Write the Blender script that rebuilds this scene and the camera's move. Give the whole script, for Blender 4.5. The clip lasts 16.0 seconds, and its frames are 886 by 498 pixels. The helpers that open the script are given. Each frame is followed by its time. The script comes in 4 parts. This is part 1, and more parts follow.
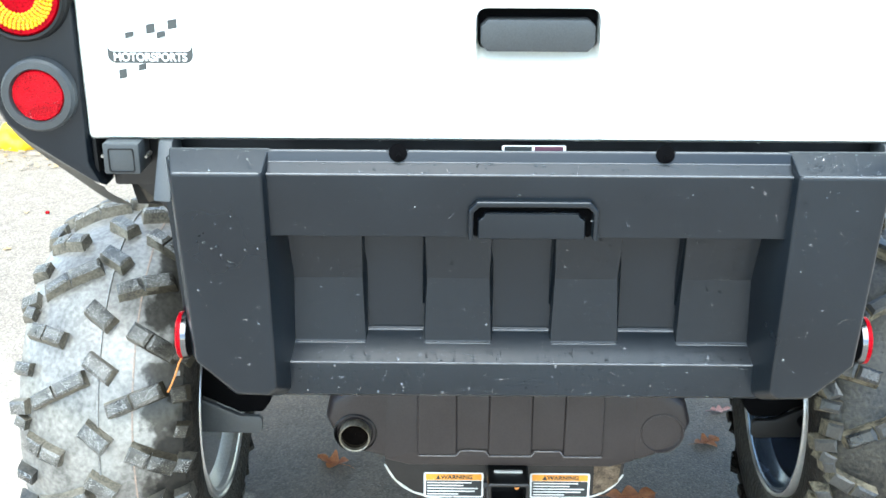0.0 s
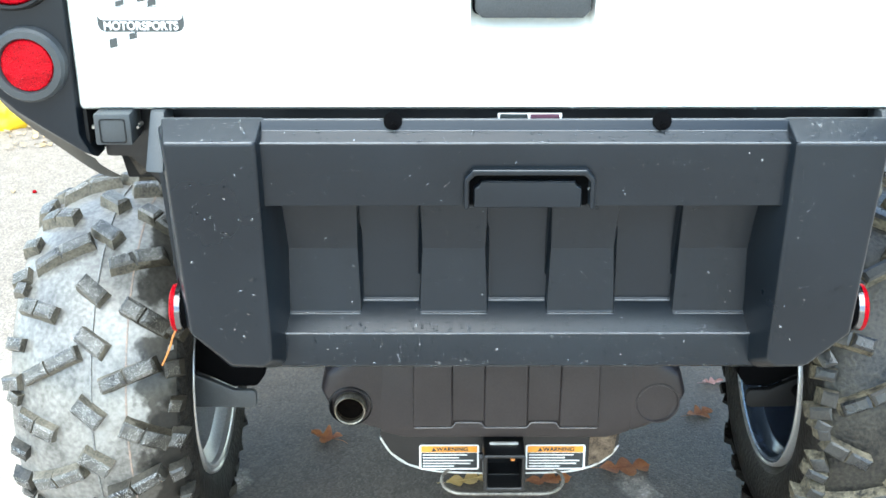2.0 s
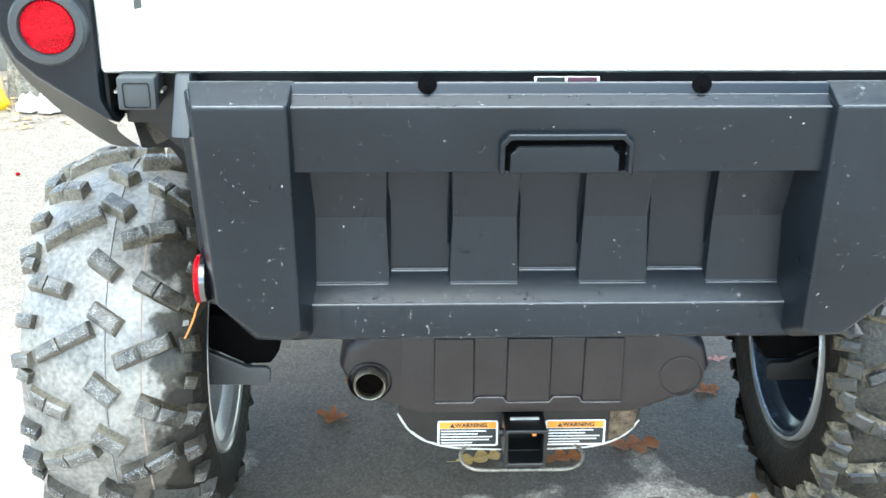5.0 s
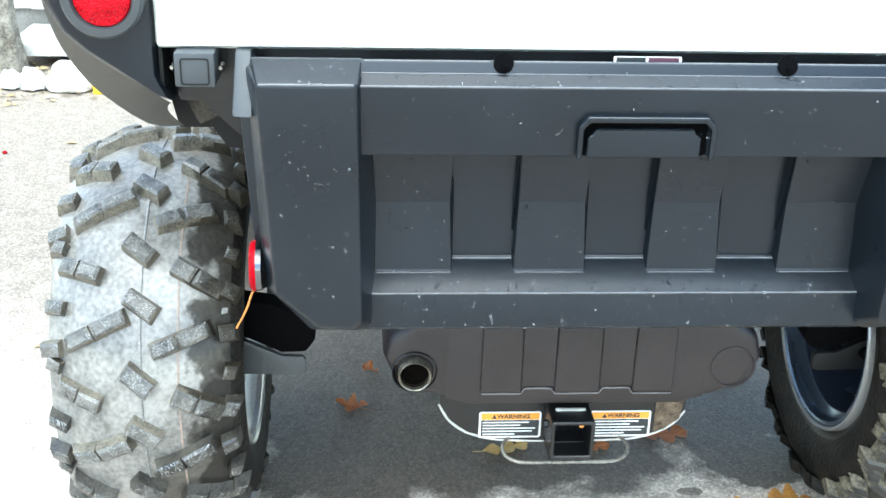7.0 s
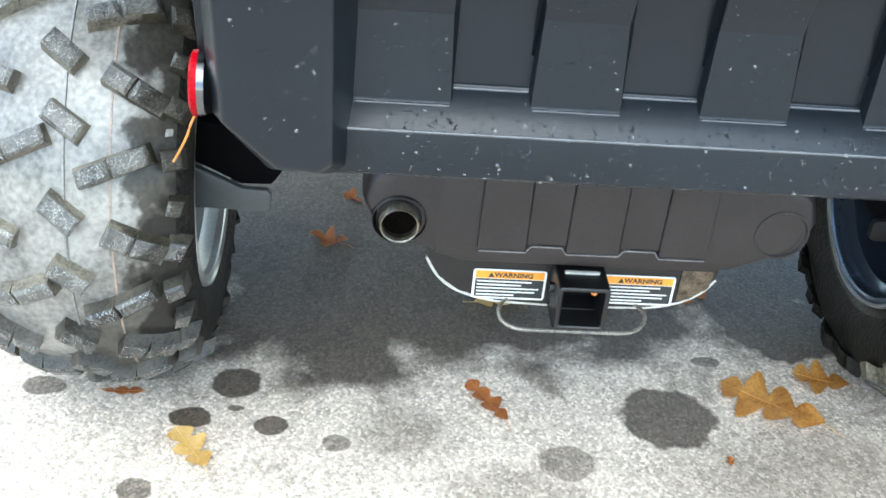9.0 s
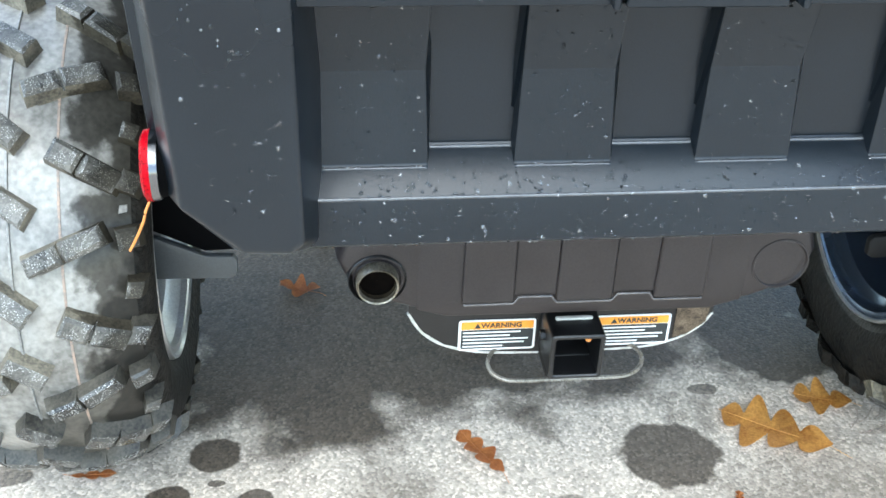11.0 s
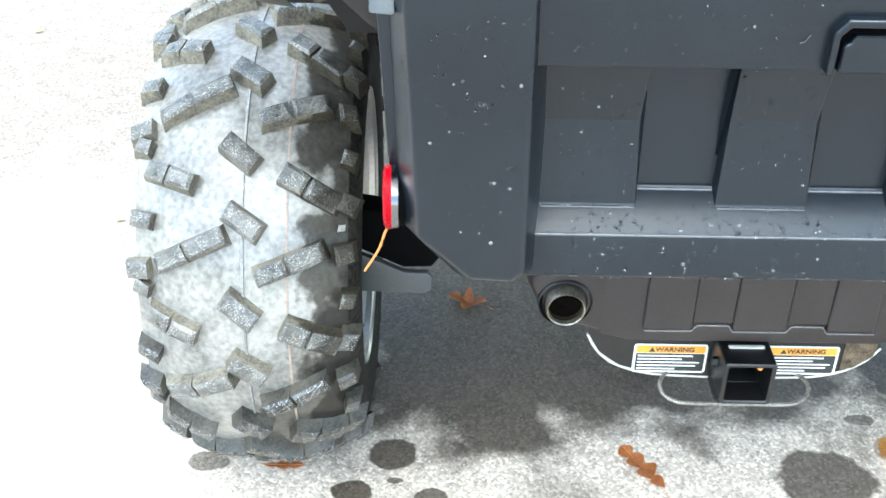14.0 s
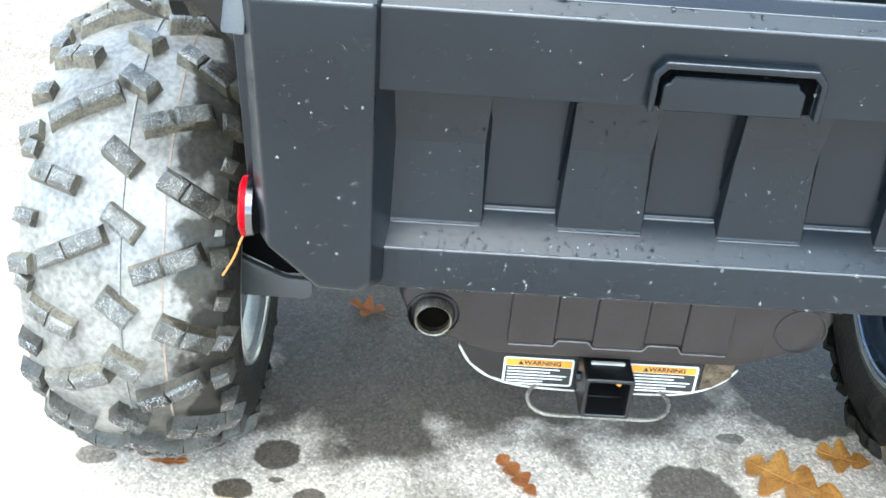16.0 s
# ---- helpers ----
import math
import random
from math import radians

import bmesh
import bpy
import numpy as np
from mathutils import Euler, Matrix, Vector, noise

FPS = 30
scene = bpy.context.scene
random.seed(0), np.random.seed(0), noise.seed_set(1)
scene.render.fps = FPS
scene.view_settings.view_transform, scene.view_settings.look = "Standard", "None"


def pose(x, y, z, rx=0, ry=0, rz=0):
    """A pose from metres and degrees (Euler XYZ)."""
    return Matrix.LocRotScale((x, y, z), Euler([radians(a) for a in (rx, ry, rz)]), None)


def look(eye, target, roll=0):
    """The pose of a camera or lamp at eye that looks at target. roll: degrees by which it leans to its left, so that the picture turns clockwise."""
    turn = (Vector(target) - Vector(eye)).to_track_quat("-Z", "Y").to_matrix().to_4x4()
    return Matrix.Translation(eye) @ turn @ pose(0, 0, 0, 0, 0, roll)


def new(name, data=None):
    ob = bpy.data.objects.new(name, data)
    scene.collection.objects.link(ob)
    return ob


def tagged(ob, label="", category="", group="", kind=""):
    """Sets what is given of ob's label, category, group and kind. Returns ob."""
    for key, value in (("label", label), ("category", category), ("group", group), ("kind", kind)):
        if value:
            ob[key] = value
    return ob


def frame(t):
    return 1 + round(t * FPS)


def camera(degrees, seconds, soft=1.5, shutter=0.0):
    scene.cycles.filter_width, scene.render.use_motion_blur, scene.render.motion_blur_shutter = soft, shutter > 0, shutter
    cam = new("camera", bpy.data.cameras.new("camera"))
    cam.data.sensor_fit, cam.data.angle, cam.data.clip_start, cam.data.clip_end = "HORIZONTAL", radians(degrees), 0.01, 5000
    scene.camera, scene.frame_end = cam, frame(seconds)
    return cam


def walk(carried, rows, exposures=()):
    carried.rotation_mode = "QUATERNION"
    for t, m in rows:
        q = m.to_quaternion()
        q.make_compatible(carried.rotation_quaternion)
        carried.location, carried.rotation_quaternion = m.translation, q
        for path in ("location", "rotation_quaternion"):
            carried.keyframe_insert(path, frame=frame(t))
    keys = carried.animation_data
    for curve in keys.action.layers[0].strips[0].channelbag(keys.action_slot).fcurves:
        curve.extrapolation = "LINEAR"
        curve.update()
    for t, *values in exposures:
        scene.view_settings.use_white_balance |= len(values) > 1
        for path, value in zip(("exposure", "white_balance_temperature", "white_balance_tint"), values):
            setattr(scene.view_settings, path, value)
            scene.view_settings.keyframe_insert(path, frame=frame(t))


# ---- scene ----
cam = camera(43.5, 16.0, soft=1.6, shutter=0.3)
PATH = [
    (0, (-0.085, -1.408, 1.223), (-0.104, 0.455, 0.495), 0.2),
    (0.5, (-0.089, -1.408, 1.219), (-0.086, 0.454, 0.489), -0.2),
    (1, (-0.091, -1.408, 1.22), (-0.09, 0.456, 0.495), -0.1),
    (1.5, (-0.094, -1.409, 1.215), (-0.091, 0.453, 0.486), 0.0),
    (2, (-0.095, -1.405, 1.208), (-0.091, 0.445, 0.447), -0.0),
    (2.5, (-0.093, -1.402, 1.204), (-0.077, 0.445, 0.437), 0.4),
    (3, (-0.091, -1.4, 1.204), (-0.069, 0.448, 0.438), 0.5),
    (3.5, (-0.095, -1.395, 1.196), (-0.067, 0.445, 0.413), 0.6),
    (4, (-0.107, -1.388, 1.187), (-0.084, 0.451, 0.403), 0.8),
    (4.5, (-0.133, -1.386, 1.18), (-0.096, 0.457, 0.405), 0.5),
    (7, (-0.288, -1.326, 1.155), (-0.158, 0.499, 0.347), 1.6),
    (7.5, (-0.275, -1.23, 1.153), (-0.197, 0.59, 0.327), 2.5),
    (8, (-0.245, -1.181, 1.097), (-0.248, 0.581, 0.152), 3.5),
    (8.5, (-0.244, -1.13, 1.068), (-0.241, 0.593, 0.053), 2.8),
    (9, (-0.269, -1.065, 1.059), (-0.123, 0.593, -0.05), 5.5),
    (9.5, (-0.277, -1.024, 1.059), (-0.096, 0.632, -0.046), 4.5),
    (12, (-0.285, -0.957, 1.075), (-0.086, 0.714, -0.006), 1.5),
    (12.5, (-0.28, -0.972, 1.11), (-0.098, 0.736, 0.085), 1.2),
    (13, (-0.319, -1.0, 1.123), (-0.21, 0.701, 0.076), 1.6),
    (13.5, (-0.373, -1.021, 1.136), (-0.345, 0.675, 0.076), 1.5),
    (14, (-0.372, -1.03, 1.133), (-0.369, 0.642, 0.034), 1.0),
    (14.5, (-0.348, -1.024, 1.132), (-0.316, 0.658, 0.051), 2.1),
    (15, (-0.302, -1.024, 1.151), (-0.212, 0.659, 0.073), 1.6),
    (15.5, (-0.283, -1.047, 1.155), (-0.206, 0.653, 0.103), 1.5),
    (16, (-0.269, -1.074, 1.17), (-0.197, 0.606, 0.088), 4.8),
]
walk(cam, [(t, look(eye, target, roll)) for t, eye, target, roll in PATH], exposures=((0.0, 2.37, 6820, 2), (3.0, 2.32, 6820, 2), (5.0, 2.40, 6820, 2), (7.5, 2.32, 6800, 2), (9.3, 2.18, 6800, 3), (12.0, 2.44, 6780, 3), (13.5, 2.56, 6780, 3), (16.0, 2.58, 6780, 3)))

# ---- daylight: a bright overcast sky ----
world = bpy.data.worlds.new("overcast_sky")
scene.world = world
world.use_nodes = True
wn = world.node_tree
sky = wn.nodes.new("ShaderNodeTexSky")
sky.sky_type = "NISHITA"
sky.sun_disc = False
sky.sun_elevation = radians(65)
sky.sun_rotation = radians(196)
sky.air_density = 1.0
sky.dust_density = 1.0
sky.ozone_density = 1.0
wn.nodes["Background"].inputs["Strength"].default_value = 0.15
wn.links.new(sky.outputs[0], wn.nodes["Background"].inputs["Color"])
sun = new("sun", bpy.data.lights.new("sun", "SUN"))
sun.data.energy = 1.5
sun.data.angle = radians(78)
sun.data.color = (0.815, 0.93, 1.0)
sun.matrix_world = look((-0.7, -2.46, 5.5), (0, 0, 0))


# ---- materials ----
def material(name, dark, light, rough=0.5, metal=0.0, scale=8.0, fine=300.0, bump=0.1, rough_var=0.1, spots=None, coat=0.0, distance=0.002, gloss=0.5):
    """A surface that varies at two scales: blotches and grain, with a fine relief."""
    m = bpy.data.materials.new(name)
    m.use_nodes = True
    nt = m.node_tree
    b = nt.nodes["Principled BSDF"]
    co = nt.nodes.new("ShaderNodeTexCoord").outputs["Object"]

    def noise_at(s, detail=4.0):
        n = nt.nodes.new("ShaderNodeTexNoise")
        n.inputs["Scale"].default_value = s
        n.inputs["Detail"].default_value = detail
        nt.links.new(co, n.inputs["Vector"])
        return n.outputs["Fac"]

    big, small = noise_at(scale), noise_at(fine, 2.0)
    mixv = nt.nodes.new("ShaderNodeMath")
    mixv.operation = "MULTIPLY_ADD"
    nt.links.new(small, mixv.inputs[0])
    mixv.inputs[1].default_value = 0.45
    half = nt.nodes.new("ShaderNodeMath")
    half.operation = "MULTIPLY"
    half.inputs[1].default_value = 0.6
    nt.links.new(big, half.inputs[0])
    nt.links.new(half.outputs[0], mixv.inputs[2])
    ramp = nt.nodes.new("ShaderNodeValToRGB")
    ramp.color_ramp.elements[0].position, ramp.color_ramp.elements[1].position = 0.38, 0.68
    ramp.color_ramp.elements[0].color, ramp.color_ramp.elements[1].color = (*dark, 1), (*light, 1)
    nt.links.new(mixv.outputs[0], ramp.inputs[0])
    colour = ramp.outputs[0]
    if spots:
        v = nt.nodes.new("ShaderNodeTexVoronoi")
        v.inputs["Scale"].default_value = spots[0]
        nt.links.new(co, v.inputs["Vector"])
        lt = nt.nodes.new("ShaderNodeMath")
        lt.operation = "LESS_THAN"
        lt.inputs[1].default_value = spots[1]
        nt.links.new(v.outputs["Distance"], lt.inputs[0])
        mx = nt.nodes.new("ShaderNodeMix")
        mx.data_type = "RGBA"
        gate = nt.nodes.new("ShaderNodeMath")
        gate.operation = "MULTIPLY"
        step = nt.nodes.new("ShaderNodeMath")
        step.operation = "GREATER_THAN"
        step.inputs[1].default_value = spots[3] if len(spots) > 3 else 0.5
        nt.links.new(noise_at(scale * 2.3), step.inputs[0])
        nt.links.new(lt.outputs[0], gate.inputs[0])
        nt.links.new(step.outputs[0], gate.inputs[1])
        nt.links.new(gate.outputs[0], mx.inputs["Factor"])
        nt.links.new(colour, mx.inputs[6])
        mx.inputs[7].default_value = (*spots[2], 1)
        colour = mx.outputs[2]
    nt.links.new(colour, b.inputs["Base Color"])
    r = nt.nodes.new("ShaderNodeMapRange")
    r.inputs["To Min"].default_value, r.inputs["To Max"].default_value = max(0.02, rough - rough_var), min(1, rough + rough_var)
    nt.links.new(big, r.inputs["Value"])
    nt.links.new(r.outputs[0], b.inputs["Roughness"])
    b.inputs["Metallic"].default_value = metal
    b.inputs["Coat Weight"].default_value = coat
    b.inputs["Specular IOR Level"].default_value = gloss
    b.inputs["Coat Roughness"].default_value = 0.14
    if bump:
        bp = nt.nodes.new("ShaderNodeBump")
        bp.inputs["Strength"].default_value = bump
        bp.inputs["Distance"].default_value = distance
        nt.links.new(small, bp.inputs["Height"])
        nt.links.new(bp.outputs[0], b.inputs["Normal"])
    return m


def plain(name, colour, rough=0.5, metal=0.0, gloss=0.5):
    m = bpy.data.materials.new(name)
    m.use_nodes = True
    b = m.node_tree.nodes["Principled BSDF"]
    b.inputs["Base Color"].default_value = (*colour, 1)
    b.inputs["Roughness"].default_value = rough
    b.inputs["Metallic"].default_value = metal
    b.inputs["Specular IOR Level"].default_value = gloss
    return m


PLASTIC = material("moulded_plastic", (0.0030, 0.0049, 0.0072), (0.0070, 0.0106, 0.0146), 0.32, scale=6, fine=800, bump=0.14, rough_var=0.12, coat=0.08, distance=0.0007, gloss=0.36)
PLASTIC.node_tree.nodes["Principled BSDF"].inputs["Specular Tint"].default_value = (0.90, 0.935, 1.0, 1)
PLASTIC_DARK = material("dark_plastic", (0.0022, 0.0024, 0.0027), (0.005, 0.0054, 0.006), 0.6, scale=9, fine=700, bump=0.1, gloss=0.3)
PLASTIC_GREY = material("grey_plastic", (0.026, 0.030, 0.033), (0.046, 0.052, 0.056), 0.42, scale=12, fine=600, bump=0.1)
FENDER_DIRTY = material("dusty_fender_plastic", (0.075, 0.068, 0.058), (0.165, 0.149, 0.126), 0.5, scale=9, fine=300, bump=0.08)
STAY_DIRTY = material("dirty_dark_stay", (0.010, 0.0088, 0.0072), (0.070, 0.058, 0.043), 0.6, scale=24, fine=300, bump=0.2)
WHITE_PAINT = material("white_paint", (0.77, 0.79, 0.76), (0.82, 0.84, 0.81), 0.3, scale=3, fine=200, bump=0.02, coat=0.3)
STEEL_BROWN = material("heat_shield_steel", (0.0165, 0.0128, 0.0132), (0.029, 0.0232, 0.0232), 0.42, 0.1, scale=14, fine=500, bump=0.1, distance=0.0008, gloss=0.42)
RUST = material("rusty_steel", (0.035, 0.024, 0.016), (0.19, 0.145, 0.10), 0.5, 0.5, scale=60, fine=500, bump=0.2)
BRIGHT_STEEL = material("bright_steel", (0.30, 0.29, 0.27), (0.55, 0.54, 0.51), 0.28, 0.9, scale=60, fine=600, bump=0.1)
PALE_PAINT = material("pale_hitch_finish", (0.36, 0.34, 0.30), (0.60, 0.58, 0.54), 0.45, scale=45, fine=400, bump=0.15)
BLACK_STEEL = material("black_steel", (0.004, 0.004, 0.0045), (0.012, 0.012, 0.0125), 0.36, 0.1, scale=30, fine=500, bump=0.1)
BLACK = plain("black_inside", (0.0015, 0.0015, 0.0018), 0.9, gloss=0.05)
RIM = material("rim_metal", (0.38, 0.37, 0.355), (0.56, 0.55, 0.53), 0.30, 0.6, scale=9, fine=300, bump=0.04, rough_var=0.08)
RUBBER = material("dusty_tread_rubber", (0.092, 0.086, 0.077), (0.290, 0.276, 0.252), 0.34, scale=11, fine=140, bump=0.06, rough_var=0.12, coat=0.30)
# the pale spots on the lug tops are painted sparkle of water drops
LUG = material("wet_lug_rubber", (0.028, 0.0275, 0.026), (0.150, 0.142, 0.126), 0.32, scale=38, fine=420, bump=0.5, rough_var=0.15, spots=(620, 0.26, (0.50, 0.49, 0.47), 0.47), distance=0.0014)
LUG_SIDE = material("dusty_lug_side", (0.050, 0.044, 0.034), (0.230, 0.203, 0.155), 0.55, scale=42, fine=300, bump=0.2)
# darker lugs for the lower half: wet rubber plus painted shade
LUG_WET_SHADED = material("wet_shaded_lug_rubber", (0.010, 0.0105, 0.011), (0.070, 0.067, 0.060), 0.28, scale=38, fine=420, bump=0.5, rough_var=0.15, spots=(620, 0.26, (0.50, 0.49, 0.47), 0.48), distance=0.0014)
LUG_WET_SHADED_SIDE = material("wet_shaded_lug_side", (0.010, 0.0095, 0.0085), (0.085, 0.076, 0.060), 0.45, scale=42, fine=300, bump=0.2)
MUDDY = material("muddy_tread_rubber", (0.004, 0.0048, 0.006), (0.050, 0.0455, 0.036), 0.40, scale=17, fine=170, bump=0.5, rough_var=0.2, coat=0.03, gloss=0.28, distance=0.003)
LUG_MUD = material("muddy_lug_rubber", (0.008, 0.0095, 0.012), (0.045, 0.044, 0.040), 0.30, scale=22, fine=300, bump=0.4, rough_var=0.2, distance=0.0014)
BRONZE = material("heat_tinted_pipe", (0.10, 0.085, 0.06), (0.34, 0.30, 0.24), 0.32, 0.7, scale=50, fine=400, bump=0.15)
PIPE_INSIDE = material("scorched_pipe_bore", (0.008, 0.006, 0.004), (0.040, 0.028, 0.017), 0.9, scale=70, fine=400, bump=0.2, gloss=0.1)
SEAM = material("pale_mould_seam", (0.12, 0.117, 0.110), (0.27, 0.262, 0.248), 0.35, scale=60, fine=300, bump=0.05)
# lighter grey for highlights drawn along the panel's edges, and for the scratch
EDGE_GLINT_SCRATCH = material("edge_glint_and_scratch", (0.040, 0.044, 0.050), (0.075, 0.081, 0.090), 0.20, scale=40, fine=600, bump=0.05, gloss=0.75)
SHIELD_GLINT = material("shield_ledge_glint", (0.07, 0.062, 0.060), (0.13, 0.118, 0.114), 0.24, 0.2, scale=40, fine=500, bump=0.05, gloss=0.7)
RIM_DULL = material("dull_rim_inside", (0.40, 0.395, 0.385), (0.58, 0.57, 0.555), 0.38, 0.35, scale=9, fine=300, bump=0.05)
# right rim only: shade and the sky's blue reflection put into the colour
RIM_SHADED = material("shaded_blue_rim_inside", (0.08, 0.105, 0.145), (0.14, 0.185, 0.26), 0.26, 0.8, scale=9, fine=300, bump=0.03)
# rust made lighter so that the rods carry their wet highlight as colour
GLINT_ROD = material("rusty_rod_with_glint", (0.09, 0.075, 0.058), (0.36, 0.33, 0.28), 0.32, 0.5, scale=70, fine=500, bump=0.2)
MUD_CAKE = material("caked_tan_mud", (0.008, 0.0072, 0.006), (0.21, 0.180, 0.122), 0.7, scale=44, fine=180, bump=0.8, distance=0.004)
BORE_SHADE = material("shaded_bore", (0.0015, 0.0012, 0.001), (0.004, 0.003, 0.0024), 0.95, scale=60, fine=300, bump=0.2, gloss=0.02)
SIDEWALL = material("sidewall_rubber", (0.003, 0.0028, 0.0025), (0.022, 0.019, 0.0155), 0.55, scale=34, fine=150, bump=0.8, gloss=0.18, distance=0.004)
STRIPE = material("faded_orange_stripe", (0.17, 0.145, 0.125), (0.36, 0.245, 0.185), 0.5, scale=60, fine=300, bump=0.05)
REFLECTOR = material("red_prism_reflector", (0.26, 0.0008, 0.005), (0.62, 0.004, 0.014), 0.22, scale=90, fine=650, bump=0.9, spots=(300, 0.30, (0.16, 0.0003, 0.003), 0.4), gloss=0.10, distance=0.003)
RED_LENS = material("red_reflector", (0.24, 0.0008, 0.005), (0.40, 0.002, 0.010), 0.25, scale=40, fine=500, bump=0.3, spots=(330, 0.28, (0.13, 0.0003, 0.003), 0.4), gloss=0.06)
AMBER = material("amber_lens", (0.60, 0.25, 0.004), (0.85, 0.48, 0.012), 0.15, scale=60, fine=900, bump=0.4)
CHROME = plain("chrome", (0.16, 0.16, 0.17), 0.16, 1.0)
STRAW = plain("dull_straw", (0.26, 0.18, 0.09), 0.7)
WIRE = plain("orange_wire", (0.55, 0.20, 0.045), 0.45)
LABEL_WHITE = material("label_white", (0.74, 0.74, 0.72), (0.82, 0.82, 0.8), 0.4, scale=30, fine=300, bump=0.0)
LABEL_ORANGE = material("label_orange", (0.72, 0.25, 0.02), (0.82, 0.33, 0.04), 0.4, scale=40, fine=300, bump=0.0)
LABEL_BLACK = plain("label_black", (0.015, 0.02, 0.022), 0.4)
DECAL_GREY = plain("decal_charcoal", (0.045, 0.05, 0.05), 0.4)
LEAF_BROWN = material("brown_oak_leaf", (0.32, 0.095, 0.024), (0.56, 0.215, 0.065), 0.55, scale=50, fine=300, bump=0.2)
LEAF_TAN = material("tan_oak_leaf", (0.40, 0.150, 0.026), (0.76, 0.41, 0.11), 0.5, scale=38, fine=260, bump=0.3)
LEAF_PALE = material("pale_yellow_leaf", (0.62, 0.38, 0.10), (0.8, 0.58, 0.25), 0.5, scale=45, fine=300, bump=0.2)
LITTER = material("leaf_litter_mix", (0.30, 0.18, 0.065), (0.55, 0.42, 0.25), 0.7, scale=20, fine=200, bump=0.2)
YELLOW = material("yellow_plastic_sheet", (0.75, 0.42, 0.01), (0.85, 0.58, 0.03), 0.4, scale=15, fine=200, bump=0.1)
BARK = material("tree_bark", (0.10, 0.085, 0.065), (0.36, 0.33, 0.27), 0.85, scale=25, fine=120, bump=0.8, distance=0.01)
ROCK = material("pale_rock", (0.55, 0.54, 0.52), (0.75, 0.74, 0.72), 0.8, scale=8, fine=90, bump=0.4, distance=0.01)
SIDING = material("pale_siding", (0.58, 0.58, 0.56), (0.68, 0.68, 0.66), 0.6, scale=6, fine=90, bump=0.1)


def water(name, clear):
    m = bpy.data.materials.new(name)
    m.use_nodes = True
    b = m.node_tree.nodes["Principled BSDF"]
    b.inputs["Base Color"].default_value = (0.85, 0.88, 0.90, 1)
    b.inputs["Transmission Weight"].default_value = clear
    b.inputs["Specular IOR Level"].default_value = 1.0
    b.inputs["Roughness"].default_value = 0.04
    b.inputs["IOR"].default_value = 1.33
    return m


# the second is partly white, to paint the glint of some drops
WATER, WATER_LIT = water("water_drop", 0.99), water("lit_water_drop", 0.86)


def wet_and_shade(m, x0, z_share, keep=0.22):
    """Wet mud with shade painted in, on a tyre's inner shoulder and lower half, dark and dull; x0: where it begins,
    z_share: how it slants round the tyre.
    """
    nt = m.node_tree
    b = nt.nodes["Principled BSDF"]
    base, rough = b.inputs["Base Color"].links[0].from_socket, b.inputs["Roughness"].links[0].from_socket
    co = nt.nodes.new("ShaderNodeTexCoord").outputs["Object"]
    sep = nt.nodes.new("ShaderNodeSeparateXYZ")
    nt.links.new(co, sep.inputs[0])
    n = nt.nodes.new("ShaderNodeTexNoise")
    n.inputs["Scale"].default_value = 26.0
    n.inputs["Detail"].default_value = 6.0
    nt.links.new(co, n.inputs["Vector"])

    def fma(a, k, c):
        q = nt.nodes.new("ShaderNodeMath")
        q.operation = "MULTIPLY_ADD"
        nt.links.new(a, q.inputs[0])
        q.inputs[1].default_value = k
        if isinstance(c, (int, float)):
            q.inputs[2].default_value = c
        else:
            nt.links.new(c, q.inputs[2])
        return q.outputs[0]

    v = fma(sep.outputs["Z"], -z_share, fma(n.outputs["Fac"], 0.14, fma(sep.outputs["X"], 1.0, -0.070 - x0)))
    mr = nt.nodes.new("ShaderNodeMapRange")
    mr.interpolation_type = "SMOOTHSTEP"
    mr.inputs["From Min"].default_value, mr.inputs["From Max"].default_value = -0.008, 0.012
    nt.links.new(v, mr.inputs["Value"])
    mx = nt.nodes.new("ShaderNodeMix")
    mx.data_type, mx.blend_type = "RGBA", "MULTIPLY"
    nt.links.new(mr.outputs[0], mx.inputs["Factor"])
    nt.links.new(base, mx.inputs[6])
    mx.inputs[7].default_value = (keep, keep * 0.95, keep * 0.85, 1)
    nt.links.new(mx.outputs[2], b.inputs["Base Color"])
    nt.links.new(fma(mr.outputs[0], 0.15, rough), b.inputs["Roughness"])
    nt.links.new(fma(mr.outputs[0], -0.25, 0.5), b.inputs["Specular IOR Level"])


# the first call covers the lower half: damp and shade in one colour
wet_and_shade(RUBBER, 0.062, 0.58, 0.30)
wet_and_shade(RUBBER, 0.074, 0.0, 0.18)
wet_and_shade(LUG_SIDE, 0.070, -0.05, 0.25)
wet_and_shade(LUG, 0.100, -0.05, 0.35)


